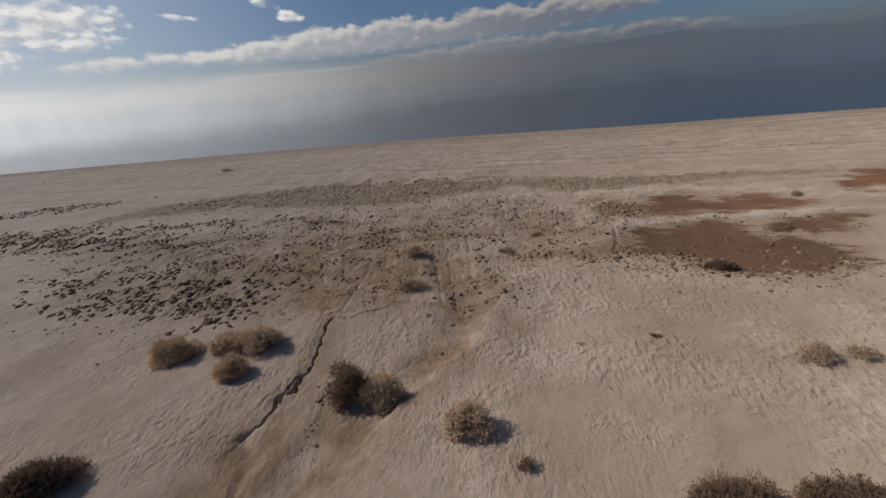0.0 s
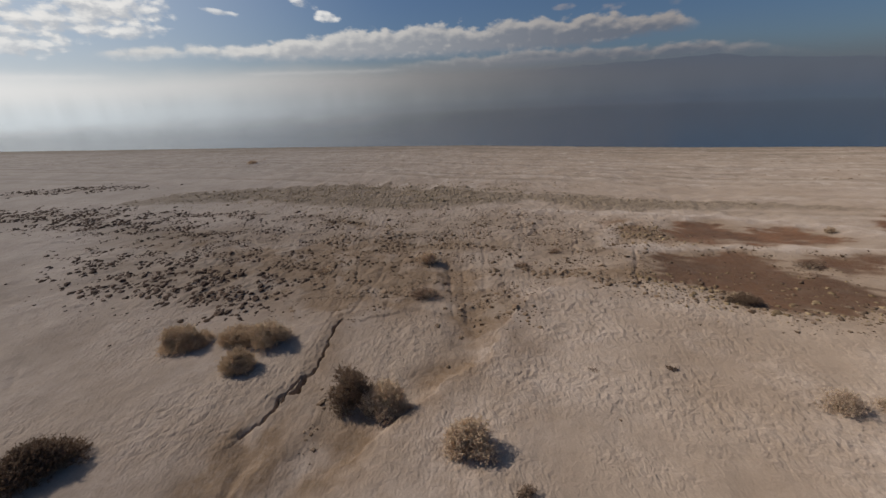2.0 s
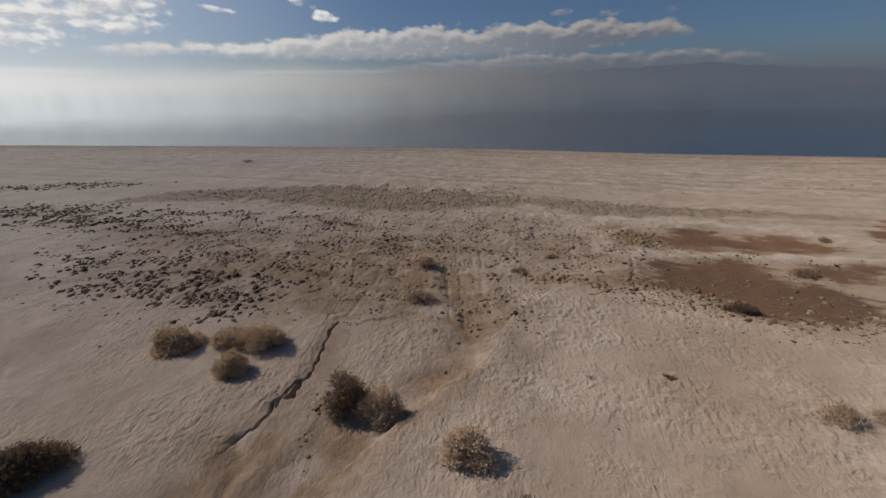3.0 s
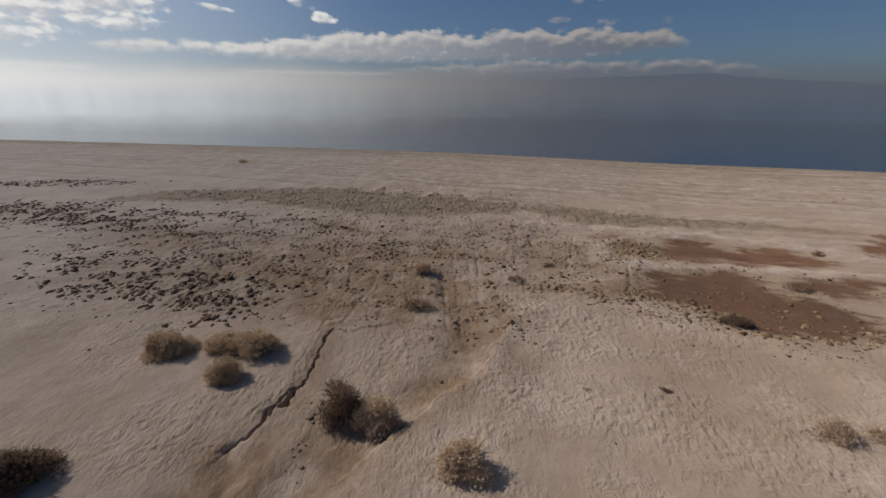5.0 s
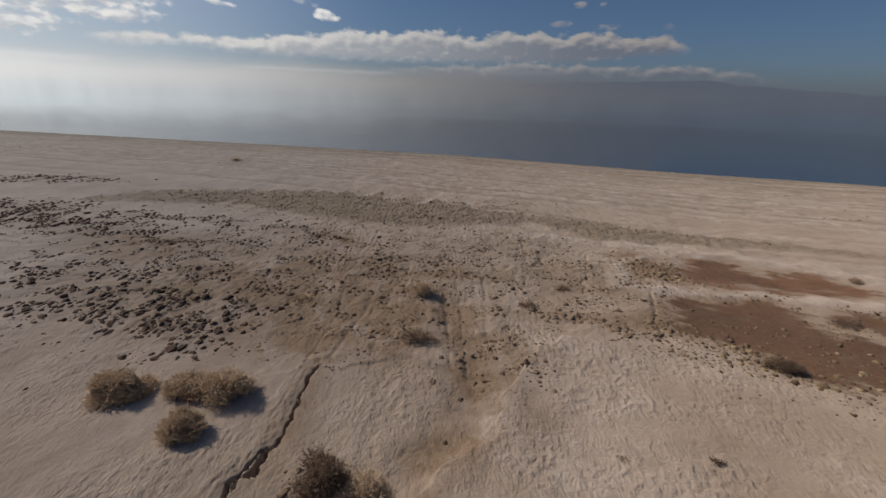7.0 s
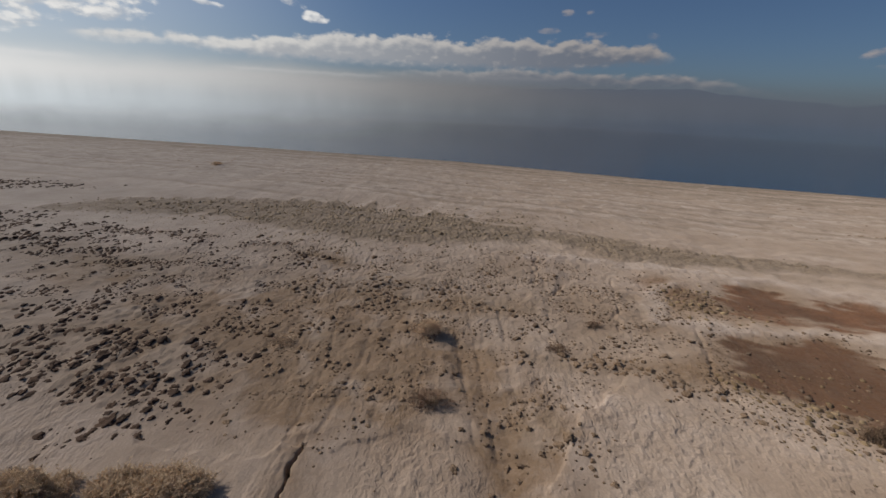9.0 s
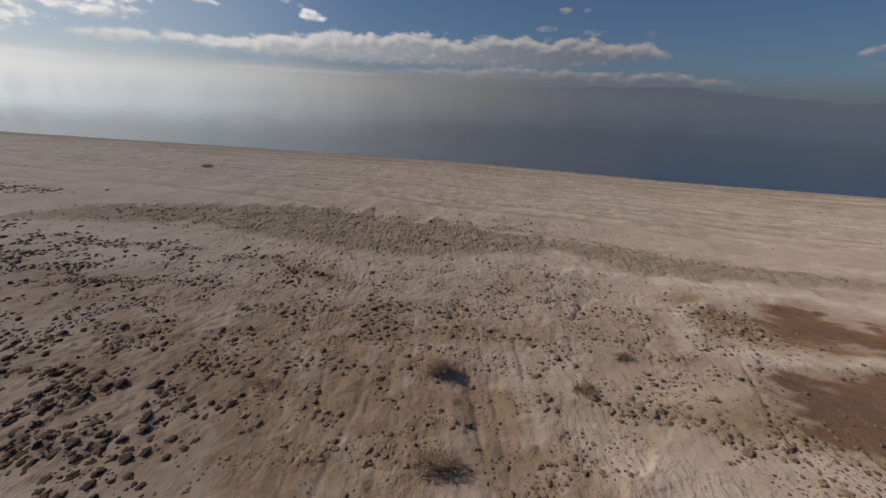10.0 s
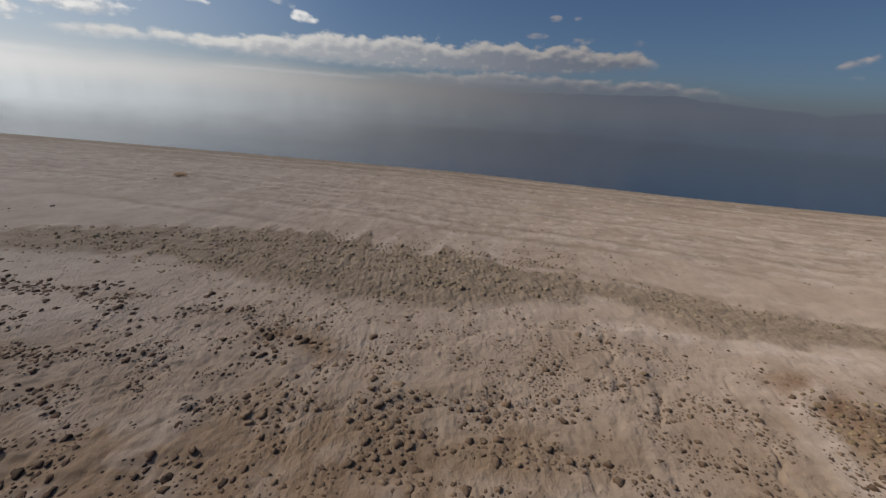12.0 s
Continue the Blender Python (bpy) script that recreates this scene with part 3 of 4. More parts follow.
    for rx in (-4.9, -2.9, -0.2, 2.6):
        salt = np.clip(salt + 0.45 * np.exp(-((x - rx - 0.35 * (y - 31) + 0.3 * grad_noise(y, x, 7)) / 0.22) ** 2) * step(np.abs(y - 31.2), 2.6, 1.2), 0, 1)
    return h, damp, red, grey, salt, crust_at


def ground_height(x, y):
    return float(plan(np.array([float(x)]), np.array([float(y)]))[0][0])


# ---------------------------------------------------------------- materials
def material(name, rough=0.9):
    m = bpy.data.materials.new(name)
    m.use_nodes = True
    k = Nodes(m.node_tree)
    b = k.n["Principled BSDF"]
    b.inputs["Roughness"].default_value = rough
    return m, k, b


def bump(k, b, height, strength, distance):
    node = k.n.new("ShaderNodeBump")
    node.inputs["Strength"].default_value, node.inputs["Distance"].default_value = strength, distance
    k.put(node.inputs["Height"], height)
    k.l.new(node.outputs[0], b.inputs["Normal"])


def ground_material():
    m, k, b = material("salt_crusted_mud", 0.95)
    at = k.n.new("ShaderNodeAttribute")
    at.attribute_name = "zones"
    sep = k.n.new("ShaderNodeSeparateColor")
    k.l.new(at.outputs["Color"], sep.inputs[0])
    damp, red, grey = sep.outputs
    salt = at.outputs["Alpha"]
    where = k.n.new("ShaderNodeTexCoord").outputs["Object"]
    broad, mid, grain, speck = k.noise(where, 0.35, 5), k.noise(where, 2.3, 6, 0.6), k.noise(where, 26.0, 5, 0.65), k.noise(where, 9.0, 4, 0.6)
    dry = k.mix(k.ramp(broad, 0.3, 0.7), (0.352, 0.264, 0.192), (0.430, 0.335, 0.255))
    spot = k.n.new("ShaderNodeSeparateXYZ")
    k.l.new(where, spot.inputs[0])
    # greyer towards -x: the backlit side's dull look put into the colour
    backlit_grey = k.mix(k.ramp(broad, 0.3, 0.7), (0.354, 0.292, 0.240), (0.435, 0.368, 0.309))
    dry = k.mix(k.math("MULTIPLY", k.ramp(spot.outputs[0], -22.0, 10.0, 1.0, 0.0), k.ramp(spot.outputs[1], 8.0, 24.0, 0.25, 1.0)), dry, backlit_grey)
    dry = k.mix(k.math("MULTIPLY", k.ramp(salt, 0.1, 0.9), k.ramp(mid, 0.15, 0.75)), dry, (0.565, 0.47, 0.40))
    wet = k.mix(k.ramp(mid, 0.3, 0.7), (0.215, 0.14, 0.082), (0.30, 0.205, 0.128))
    col = k.mix(k.math("MULTIPLY", damp, k.ramp(speck, 0.15, 0.6, 0.55, 1.0)), dry, wet)
    ash = k.mix(k.ramp(speck, 0.3, 0.7), (0.172, 0.130, 0.089), (0.295, 0.229, 0.159))
    col = k.mix(k.math("MULTIPLY", grey, k.ramp(mid, 0.2, 0.62, 0.55, 1.0)), col, ash)
    mud = k.mix(k.ramp(k.math("ADD", k.math("MULTIPLY", broad, 0.7), k.math("MULTIPLY", mid, 0.3)), 0.33, 0.64), (0.12, 0.060, 0.030), (0.26, 0.115, 0.050))
    mud = k.mix(k.ramp(k.math("ADD", spot.outputs[1], k.math("MULTIPLY", mid, 1.5)), 16.8, 18.2, 0.62, 0.0), mud, (0.094, 0.051, 0.026))
    mud = k.mix(k.ramp(speck, 0.35, 0.7, 0.0, 0.35), mud, (0.10, 0.06, 0.036))
    col = k.mix(k.math("MULTIPLY", red, k.ramp(speck, 0.1, 0.5, 0.7, 1.0)), col, mud)
    col = k.mix(k.ramp(grain, 0.35, 0.7, 0.0, 0.28), col, (0.26, 0.20, 0.15))
    shoreward = k.ramp(k.math("ADD", spot.outputs[1], k.math("MULTIPLY", spot.outputs[0], 0.33)), 29.0, 37.0)
    terraces = k.math("MULTIPLY", shoreward, 0.0)
    for angle, across, fine_along, lo, hi, amount, tone in ((20, 0.6, 0.13, 0.54, 0.565, 0.10, (0.225, 0.187, 0.148)), (20.5, 0.5, 0.08, 0.56, 0.585, 0.07, (0.57, 0.49, 0.42)),
                                                            (21, 0.9, 0.22, 0.555, 0.58, 0.14, (0.195, 0.16, 0.122)), (19.5, 0.8, 0.16, 0.57, 0.60, 0.10, (0.57, 0.49, 0.42)),
                                                            (20, 1.6, 0.45, 0.57, 0.60, 0.30, (0.19, 0.152, 0.112))):
        turned = k.n.new("ShaderNodeMapping")
        turned.inputs["Rotation"].default_value, turned.inputs["Scale"].default_value = (0, 0, radians(angle)), (fine_along, 1.0, 1.0)
        k.l.new(where, turned.inputs["Vector"])
        streak = k.ramp(k.noise(turned.outputs[0], across, 2.0, 0.5), lo, hi, 0.0, amount)
        streak = k.math("MULTIPLY", streak, k.ramp(k.noise(where, 0.3 * across, 3.0), 0.36, 0.5))
        col = k.mix(k.math("MULTIPLY", shoreward, streak), col, tone)
        terraces = k.math("ADD", terraces, k.math("MULTIPLY", k.noise(turned.outputs[0], across, 4.0, 0.6), 1.0))
    freckle = k.noise(where, 1.25, 6.0, 0.74)
    fleck = k.noise(where, 0.9, 5.0, 0.7, 0.4)
    col = k.mix(k.math("MULTIPLY", k.ramp(shoreward, 0.0, 1.0, 0.4, 1.0), k.ramp(freckle, 0.51, 0.62, 0.0, 0.45)), col, (0.215, 0.168, 0.122))
    col = k.mix(k.math("MULTIPLY", shoreward, k.ramp(fleck, 0.54, 0.64, 0.0, 0.4)), col, (0.58, 0.495, 0.42))
    k.put(b.inputs["Base Color"], col)
    k.put(b.inputs["Roughness"], k.ramp(red, 0.2, 1.0, 0.9, 0.64))
    b.inputs["Specular IOR Level"].default_value = 0.28
    puffed = k.n.new("ShaderNodeAttribute")
    puffed.attribute_name = "crust"
    bent = k.n.new("ShaderNodeVectorMath")
    bent.operation = "MULTIPLY_ADD"
    drift = k.n.new("ShaderNodeTexNoise")
    drift.inputs["Scale"].default_value = 3.0
    k.l.new(where, drift.inputs["Vector"])
    k.l.new(drift.outputs["Color"], bent.inputs[0])
    bent.inputs[1].default_value = (0.15, 0.25, 0.0)
    k.l.new(where, bent.inputs[2])
    drawn = k.n.new("ShaderNodeMapping")
    drawn.inputs["Scale"].default_value = (1.0, 0.65, 1.0)
    k.l.new(bent.outputs[0], drawn.inputs["Vector"])
    knobs = k.math("ADD", k.math("MULTIPLY", k.ramp(k.noise(drawn.outputs[0], 10.5, 1.2, 0.5), 0.34, 0.66), 0.75), k.math("MULTIPLY", k.ramp(k.noise(drawn.outputs[0], 21.0, 1.0, 0.5), 0.33, 0.67), 0.4))
    knobs = k.math("MULTIPLY", knobs, k.ramp(puffed.outputs["Fac"], 0.0, 0.7, 0.2, 0.85))
    high = k.math("ADD", knobs, k.math("MULTIPLY", grain, 0.45))
    high = k.math("ADD", high, k.math("ADD", k.math("MULTIPLY", speck, 0.7), k.math("MULTIPLY", mid, 0.8)))
    b.inputs["Diffuse Roughness"].default_value = 0.55
    high = k.math("ADD", high, k.math("MULTIPLY", k.math("MULTIPLY", terraces, shoreward), 1.6))
    bump(k, b, high, 0.5, 0.04)
    return m


def simple(name, dark, light, scale, rough=0.9, relief=0.0, each=0.0, thin=0.0, lit_top=0.0):
    """Two tones broken up at two scales; each: how far one piece differs from the next; the last paints upward faces
    paler, as if sunlit.
    """
    m, k, b = material(name, rough)
    where = k.n.new("ShaderNodeTexCoord").outputs["Object"]
    a, f = k.noise(where, scale, 5), k.noise(where, scale * 7.0, 4, 0.65)
    t = k.math("ADD", k.math("MULTIPLY", a, 0.6), k.math("MULTIPLY", f, 0.4))
    if each:
        t = k.math("ADD", t, k.math("MULTIPLY", k.math("ADD", k.n.new("ShaderNodeNewGeometry").outputs["Random Per Island"], -0.5), each))
        t = k.math("ADD", t, k.math("MULTIPLY", k.math("ADD", k.n.new("ShaderNodeObjectInfo").outputs["Random"], -0.5), each))
    k.put(b.inputs["Base Color"], k.mix(k.ramp(t, 0.3, 0.7), dark, light))
    b.inputs["Specular IOR Level"].default_value = 0.2
    if thin:
        glow = k.n.new("ShaderNodeBsdfTranslucent")
        k.put(glow.inputs[0], k.mix(k.ramp(t, 0.3, 0.7), dark, light))
        both = k.n.new("ShaderNodeMixShader")
        k.put(both.inputs[0], thin)
        k.l.new(b.outputs[0], both.inputs[1])
        k.l.new(glow.outputs[0], both.inputs[2])
        k.l.new(both.outputs[0], k.n["Material Output"].inputs[0])
    if lit_top:
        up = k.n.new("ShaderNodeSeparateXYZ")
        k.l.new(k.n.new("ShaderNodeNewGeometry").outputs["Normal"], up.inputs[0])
        # sunlit tops put into the colour: paler where faces point up
        lit_share = k.math("MULTIPLY", k.ramp(up.outputs[2], 0.55, 0.95), k.ramp(k.math("ADD", a, k.math("MULTIPLY", f, 0.3)), 0.42, 0.75, 0.1, lit_top))
        k.put(b.inputs["Base Color"], k.mix(lit_share, k.mix(k.ramp(t, 0.3, 0.7), dark, light), (0.33, 0.258, 0.195)))
    if relief:
        bump(k, b, f, 0.8, relief)
    return m


GROUND = ground_material()
CLOD = simple("dried_mud", (0.105, 0.066, 0.040), (0.27, 0.185, 0.118), 5.0, 0.95, 0.02, 0.35, lit_top=0.3)
TAN_CLOD = simple("tan_dried_mud", (0.19, 0.133, 0.076), (0.38, 0.283, 0.168), 5.0, 0.95, 0.02, 0.5)
# darker copy of CLOD: backlit shade of the left field put into the colour
SHADED_CLOD = simple("shaded_dried_mud", (0.034, 0.021, 0.016), (0.088, 0.055, 0.039), 5.0, 0.95, 0.02, 0.35, lit_top=0.06)
STEM = simple("dry_stem", (0.20, 0.145, 0.10), (0.38, 0.29, 0.20), 9.0, 0.85, 0.0, 0.4)
TWIG_BROWN = simple("brown_twig", (0.51, 0.39, 0.265), (0.74, 0.58, 0.42), 4.0, 0.85, 0.0, 0.2, 0.27)
TWIG_MID = simple("grey_brown_twig", (0.46, 0.345, 0.24), (0.72, 0.555, 0.405), 4.0, 0.85, 0.0, 0.2, 0.27)
TWIG_RED = simple("reddish_twig", (0.48, 0.35, 0.255), (0.70, 0.54, 0.405), 4.0, 0.85, 0.0, 0.2, 0.27)
TWIG_DARK = simple("dark_twig", (0.20, 0.13, 0.09), (0.35, 0.235, 0.165), 4.0, 0.85, 0.0, 0.2, 0.3)
LEAF_DRY = simple("dry_leaf", (0.48, 0.365, 0.24), (0.68, 0.53, 0.375), 4.0, 0.8, 0.0, 0.2, 0.27)
COBBLE = simple("grey_mud_plate", (0.205, 0.157, 0.105), (0.365, 0.286, 0.196), 5.0, 0.95, 0.02, 0.3)
LEAF_DARK = simple("dark_leaf", (0.15, 0.102, 0.068), (0.26, 0.185, 0.122), 4.0, 0.8, 0.0, 0.5, 0.3)


def water_material():
    m, k, b = material("still_water", 0.16)
    where = k.n.new("ShaderNodeTexCoord").outputs["Object"]
    b.inputs["Base Color"].default_value = (0.024, 0.030, 0.045, 1)
    b.inputs["IOR"].default_value = 1.33
    bump(k, b, k.noise(where, 0.5, 3, 0.5), 0.008, 0.02)
    return m


def hill_material():
    """Far slopes; the blue air in front of them is put in as emission."""
    m, k, b = material("haze_glow_hill", 1.0)
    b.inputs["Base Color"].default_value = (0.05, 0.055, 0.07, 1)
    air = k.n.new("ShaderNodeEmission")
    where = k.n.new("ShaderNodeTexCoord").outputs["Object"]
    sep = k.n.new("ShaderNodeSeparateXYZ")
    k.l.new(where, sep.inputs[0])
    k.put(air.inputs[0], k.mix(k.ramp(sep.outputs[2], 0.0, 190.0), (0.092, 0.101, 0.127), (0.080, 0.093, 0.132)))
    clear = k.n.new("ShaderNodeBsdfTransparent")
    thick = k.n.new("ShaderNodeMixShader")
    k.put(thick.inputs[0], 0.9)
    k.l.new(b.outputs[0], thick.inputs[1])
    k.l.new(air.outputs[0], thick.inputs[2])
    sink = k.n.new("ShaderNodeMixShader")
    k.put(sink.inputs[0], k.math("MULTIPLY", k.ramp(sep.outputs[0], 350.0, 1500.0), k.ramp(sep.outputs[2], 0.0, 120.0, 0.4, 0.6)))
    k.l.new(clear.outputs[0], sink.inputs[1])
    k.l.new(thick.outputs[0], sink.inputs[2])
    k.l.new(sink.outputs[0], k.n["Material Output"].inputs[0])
    return m


# ---------------------------------------------------------------- ground, water, far hills
def spaced(parts):
    """Coordinates from rows of (start, end, first step, growth), each row going on from start to end either way."""
    out = []
    for start, end, step_by, grow in parts:
        v, sign = start, 1 if end > start else -1
        while (end - v) * sign > 0:
            out.append(v)
            v += sign * step_by
            step_by *= grow
        out.append(end)
    return np.unique(np.round(np.array(out), 4))


def grid_mesh(name, xs, ys, zs):
    nx, ny = len(xs), len(ys)
    me = bpy.data.meshes.new(name)
    co = np.empty((nx * ny, 3), np.float32)
    co[:, 0], co[:, 1], co[:, 2] = np.tile(xs, ny), np.repeat(ys, nx), zs
    i = (np.arange(ny - 1)[:, None] * nx + np.arange(nx - 1)[None, :]).ravel()
    quads = np.stack([i, i + 1, i + nx + 1, i + nx], 1).astype(np.int32)
    me.vertices.add(nx * ny)
    me.vertices.foreach_set("co", co.ravel())
    me.loops.add(quads.size)
    me.loops.foreach_set("vertex_index", quads.ravel())
    me.polygons.add(len(quads))
    me.polygons.foreach_set("loop_start", np.arange(len(quads), dtype=np.int32) * 4)
    me.update(calc_edges=True)
    me.polygons.foreach_set("use_smooth", np.ones(len(quads), bool))
    return me


def build_ground():
    xs = spaced([(-9.0, -3.8, 0.045, 1), (-3.8, -2.2, 0.022, 1), (-2.2, 10.5, 0.038, 1), (10.5, 90.0, 0.045, 1.022), (90, 3000, 2, 1.12), (-9.0, -100, 0.05, 1.022), (-100, -3000, 2, 1.12)])
    ys = spaced([(5.0, 14.0, 0.038, 1), (14.0, 21.0, 0.055, 1), (21.0, 78.0, 0.055, 1.010), (78, 3500, 1, 1.1), (5.0, -1500, 0.07, 1.06)])
    x, y = np.tile(xs, len(ys)), np.repeat(ys, len(xs))
    rows = [plan(x[i:i + 16000], y[i:i + 16000]) for i in range(0, len(x), 16000)]
    h, damp, red, grey, salt, crust = (np.concatenate(v) for v in zip(*rows))
    me = grid_mesh("ground", xs, ys, h)
    zones = me.attributes.new("zones", "FLOAT_COLOR", "POINT")
    zones.data.foreach_set("color", np.stack([damp, red, grey, salt], 1).astype(np.float32).ravel())
    puffed = me.attributes.new("crust", "FLOAT", "POINT")
    puffed.data.foreach_set("value", crust.astype(np.float32))
    me.materials.append(GROUND)
    return tagged(new("ground", me), "pale salt-crusted mud flat with brown damp patches", "ground", kind="structure")


ground = build_ground()

bm = bmesh.new()
bmesh.ops.create_grid(bm, x_segments=8, y_segments=8, size=4000)
me = bpy.data.meshes.new("water")
bm.to_mesh(me)
bm.free()
me.materials.append(water_material())
water = tagged(new("water", me), "still grey-blue lake water under mist", "water", kind="structure")
water.location = (0, 0, WATER_Z)


def build_hills():
    """A far mountain range over the water: its crest by azimuth, sloping down to both sides."""
    az = np.radians(np.linspace(-2, 75, 220))
    deg = np.degrees(az)
    up = np.interp(deg, [-2, 6, 17, 26, 31, 34, 38, 43, 45.3, 48, 55, 65, 75], [2.2, 2.9, 3.25, 3.4, 3.5, 3.1, 2.65, 2.25, 1.85, 2.3, 2.7, 2.4, 1.8])
    up = up + 0.16 * fbm(deg * 0.35, deg * 0 + 3.0, 4, 5)
    verts, faces = [], []
    n, rows = len(az), 9
    for r in range(rows):
        s = r / (rows - 1)
        for j in range(n):
            dist = 3300 - 700 * (1 - s) + 900 * max(0.0, s - 0.8)
            rough = 1 + 0.35 * (1 - s) * float(fbm(np.array([deg[j] * 0.5]), np.array([s * 4.0]), 3, 12)[0])
            z = 3300 * math.tan(radians(up[j])) * min(1.0, s / 0.85) ** 1.25 * rough
            verts.append((dist * math.sin(az[j]), dist * math.cos(az[j]), z - 2))
    for r in range(rows - 2):
        for j in range(n - 1):
            a = r * n + j
            faces.append((a, a + 1, a + n + 1, a + n))
    me = bpy.data.meshes.new("backdrop")
    me.from_pydata(verts, [], faces)
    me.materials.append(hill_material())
    return tagged(new("backdrop", me), "distant blue mountain range, its haze put in as glow", "mountains", kind="structure")


build_hills()


def build_mist():
    """The bank of mist on the far water, a self-lit sheet thinning out upwards."""
    m = bpy.data.materials.new("mist")
    m.use_nodes = True
    k = Nodes(m.node_tree)
    sep = k.n.new("ShaderNodeSeparateXYZ")
    k.l.new(k.n.new("ShaderNodeTexCoord").outputs["Object"], sep.inputs[0])
    x, y, z = sep.outputs
    az = k.math("MULTIPLY", k.math("ARCTAN2", x, y), 57.2958)
    # emission stands in for sunlight scattered by the mist
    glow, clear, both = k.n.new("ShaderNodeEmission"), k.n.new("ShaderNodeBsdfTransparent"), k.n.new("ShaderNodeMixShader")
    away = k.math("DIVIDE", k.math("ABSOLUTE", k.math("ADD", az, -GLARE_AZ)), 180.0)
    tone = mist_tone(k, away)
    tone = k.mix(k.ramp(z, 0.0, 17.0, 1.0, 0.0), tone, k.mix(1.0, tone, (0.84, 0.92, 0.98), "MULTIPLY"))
    # dark streaks of the water's reflection painted low on the sheet
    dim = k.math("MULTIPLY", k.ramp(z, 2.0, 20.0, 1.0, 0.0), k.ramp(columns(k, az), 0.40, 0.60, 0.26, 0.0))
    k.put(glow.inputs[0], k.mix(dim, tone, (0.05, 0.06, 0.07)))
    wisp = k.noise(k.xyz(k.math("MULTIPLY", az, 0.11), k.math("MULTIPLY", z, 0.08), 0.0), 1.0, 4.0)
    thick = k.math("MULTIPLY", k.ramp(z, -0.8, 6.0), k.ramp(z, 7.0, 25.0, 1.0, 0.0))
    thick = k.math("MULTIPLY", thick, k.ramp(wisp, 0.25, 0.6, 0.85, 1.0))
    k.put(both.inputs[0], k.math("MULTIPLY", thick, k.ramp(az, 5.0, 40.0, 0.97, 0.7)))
    k.l.new(clear.outputs[0], both.inputs[1])
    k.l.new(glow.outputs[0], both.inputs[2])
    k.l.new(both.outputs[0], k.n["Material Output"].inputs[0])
    verts, faces = [], []
    for i in range(81):
        a = radians(-85 + 170 * i / 80)
        for z_at in (-0.8, 6.0, 14.0, 26.0):
            verts.append((260 * math.sin(a), 260 * math.cos(a), z_at))
    for i in range(80):
        for j in range(3):
            a = i * 4 + j
            faces.append((a, a + 4, a + 5, a + 1))
    me = bpy.data.meshes.new("mist_glow_bank")
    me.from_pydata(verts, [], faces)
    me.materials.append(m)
    ob = tagged(new("backdrop", me), "glowing sheet standing for pale mist on the far water", "mist", kind="structure")
    ob.visible_shadow = False


def build_low_mist(offshore, sunny, shady):
    """A thin self-lit sheet added as low mist over the water, so far out from the beach; denser on the sun's side."""
    m = bpy.data.materials.new("low_mist_glow")
    m.use_nodes = True
    k = Nodes(m.node_tree)
    sep = k.n.new("ShaderNodeSeparateXYZ")
    k.l.new(k.n.new("ShaderNodeTexCoord").outputs["Object"], sep.inputs[0])
    x, y, z = sep.outputs
    az = k.math("MULTIPLY", k.math("ARCTAN2", x, y), 57.2958)
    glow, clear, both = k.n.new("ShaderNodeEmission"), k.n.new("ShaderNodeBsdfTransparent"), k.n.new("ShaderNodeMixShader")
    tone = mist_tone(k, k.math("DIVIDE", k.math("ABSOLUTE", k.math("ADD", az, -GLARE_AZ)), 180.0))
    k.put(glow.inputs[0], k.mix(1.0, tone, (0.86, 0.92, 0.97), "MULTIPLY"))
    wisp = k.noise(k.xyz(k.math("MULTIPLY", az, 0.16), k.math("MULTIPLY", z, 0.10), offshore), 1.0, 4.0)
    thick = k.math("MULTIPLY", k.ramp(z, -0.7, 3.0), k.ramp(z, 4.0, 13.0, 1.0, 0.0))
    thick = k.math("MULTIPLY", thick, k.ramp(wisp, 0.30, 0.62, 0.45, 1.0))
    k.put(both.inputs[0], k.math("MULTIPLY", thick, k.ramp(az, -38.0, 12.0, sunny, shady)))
    k.l.new(clear.outputs[0], both.inputs[1])
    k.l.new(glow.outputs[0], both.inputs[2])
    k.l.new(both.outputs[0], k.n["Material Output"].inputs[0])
    verts, faces = [], []
    for i in range(41):
        at = -260 + 400 * i / 40
        line = float(np.interp(at, [p[0] for p in SHORE], [p[1] for p in SHORE]))
        for z_at in (-0.6, 3.0, 8.0, 13.0):
            verts.append((at + 0.35 * offshore, line + offshore, z_at))
    for i in range(40):
        for j in range(3):
            a = i * 4 + j
            faces.append((a, a + 4, a + 5, a + 1))
    me = bpy.data.meshes.new("low_mist_glow")
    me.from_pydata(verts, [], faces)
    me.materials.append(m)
    ob = tagged(new("backdrop", me), "thin glowing sheet added as low mist over the lake", "mist", kind="structure")
    ob.visible_shadow = False


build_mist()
# glowing sheets added to brighten the water and soften its horizon
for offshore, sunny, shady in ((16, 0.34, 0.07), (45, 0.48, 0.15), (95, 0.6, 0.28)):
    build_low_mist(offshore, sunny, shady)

# ---------------------------------------------------------------- shrubs
def part(name, me, parent, label=""):
    ob = new(name, me)
    ob.parent = parent
    if label:
        ob["label"] = label
    return ob


def mesh_of(name, verts, faces, mat, smooth=False):
    me = bpy.data.meshes.new(name)
    me.from_pydata(verts, [], faces)
    me.materials.append(mat)
    if smooth:
        me.polygons.foreach_set("use_smooth", np.ones(len(faces), bool))
    return me


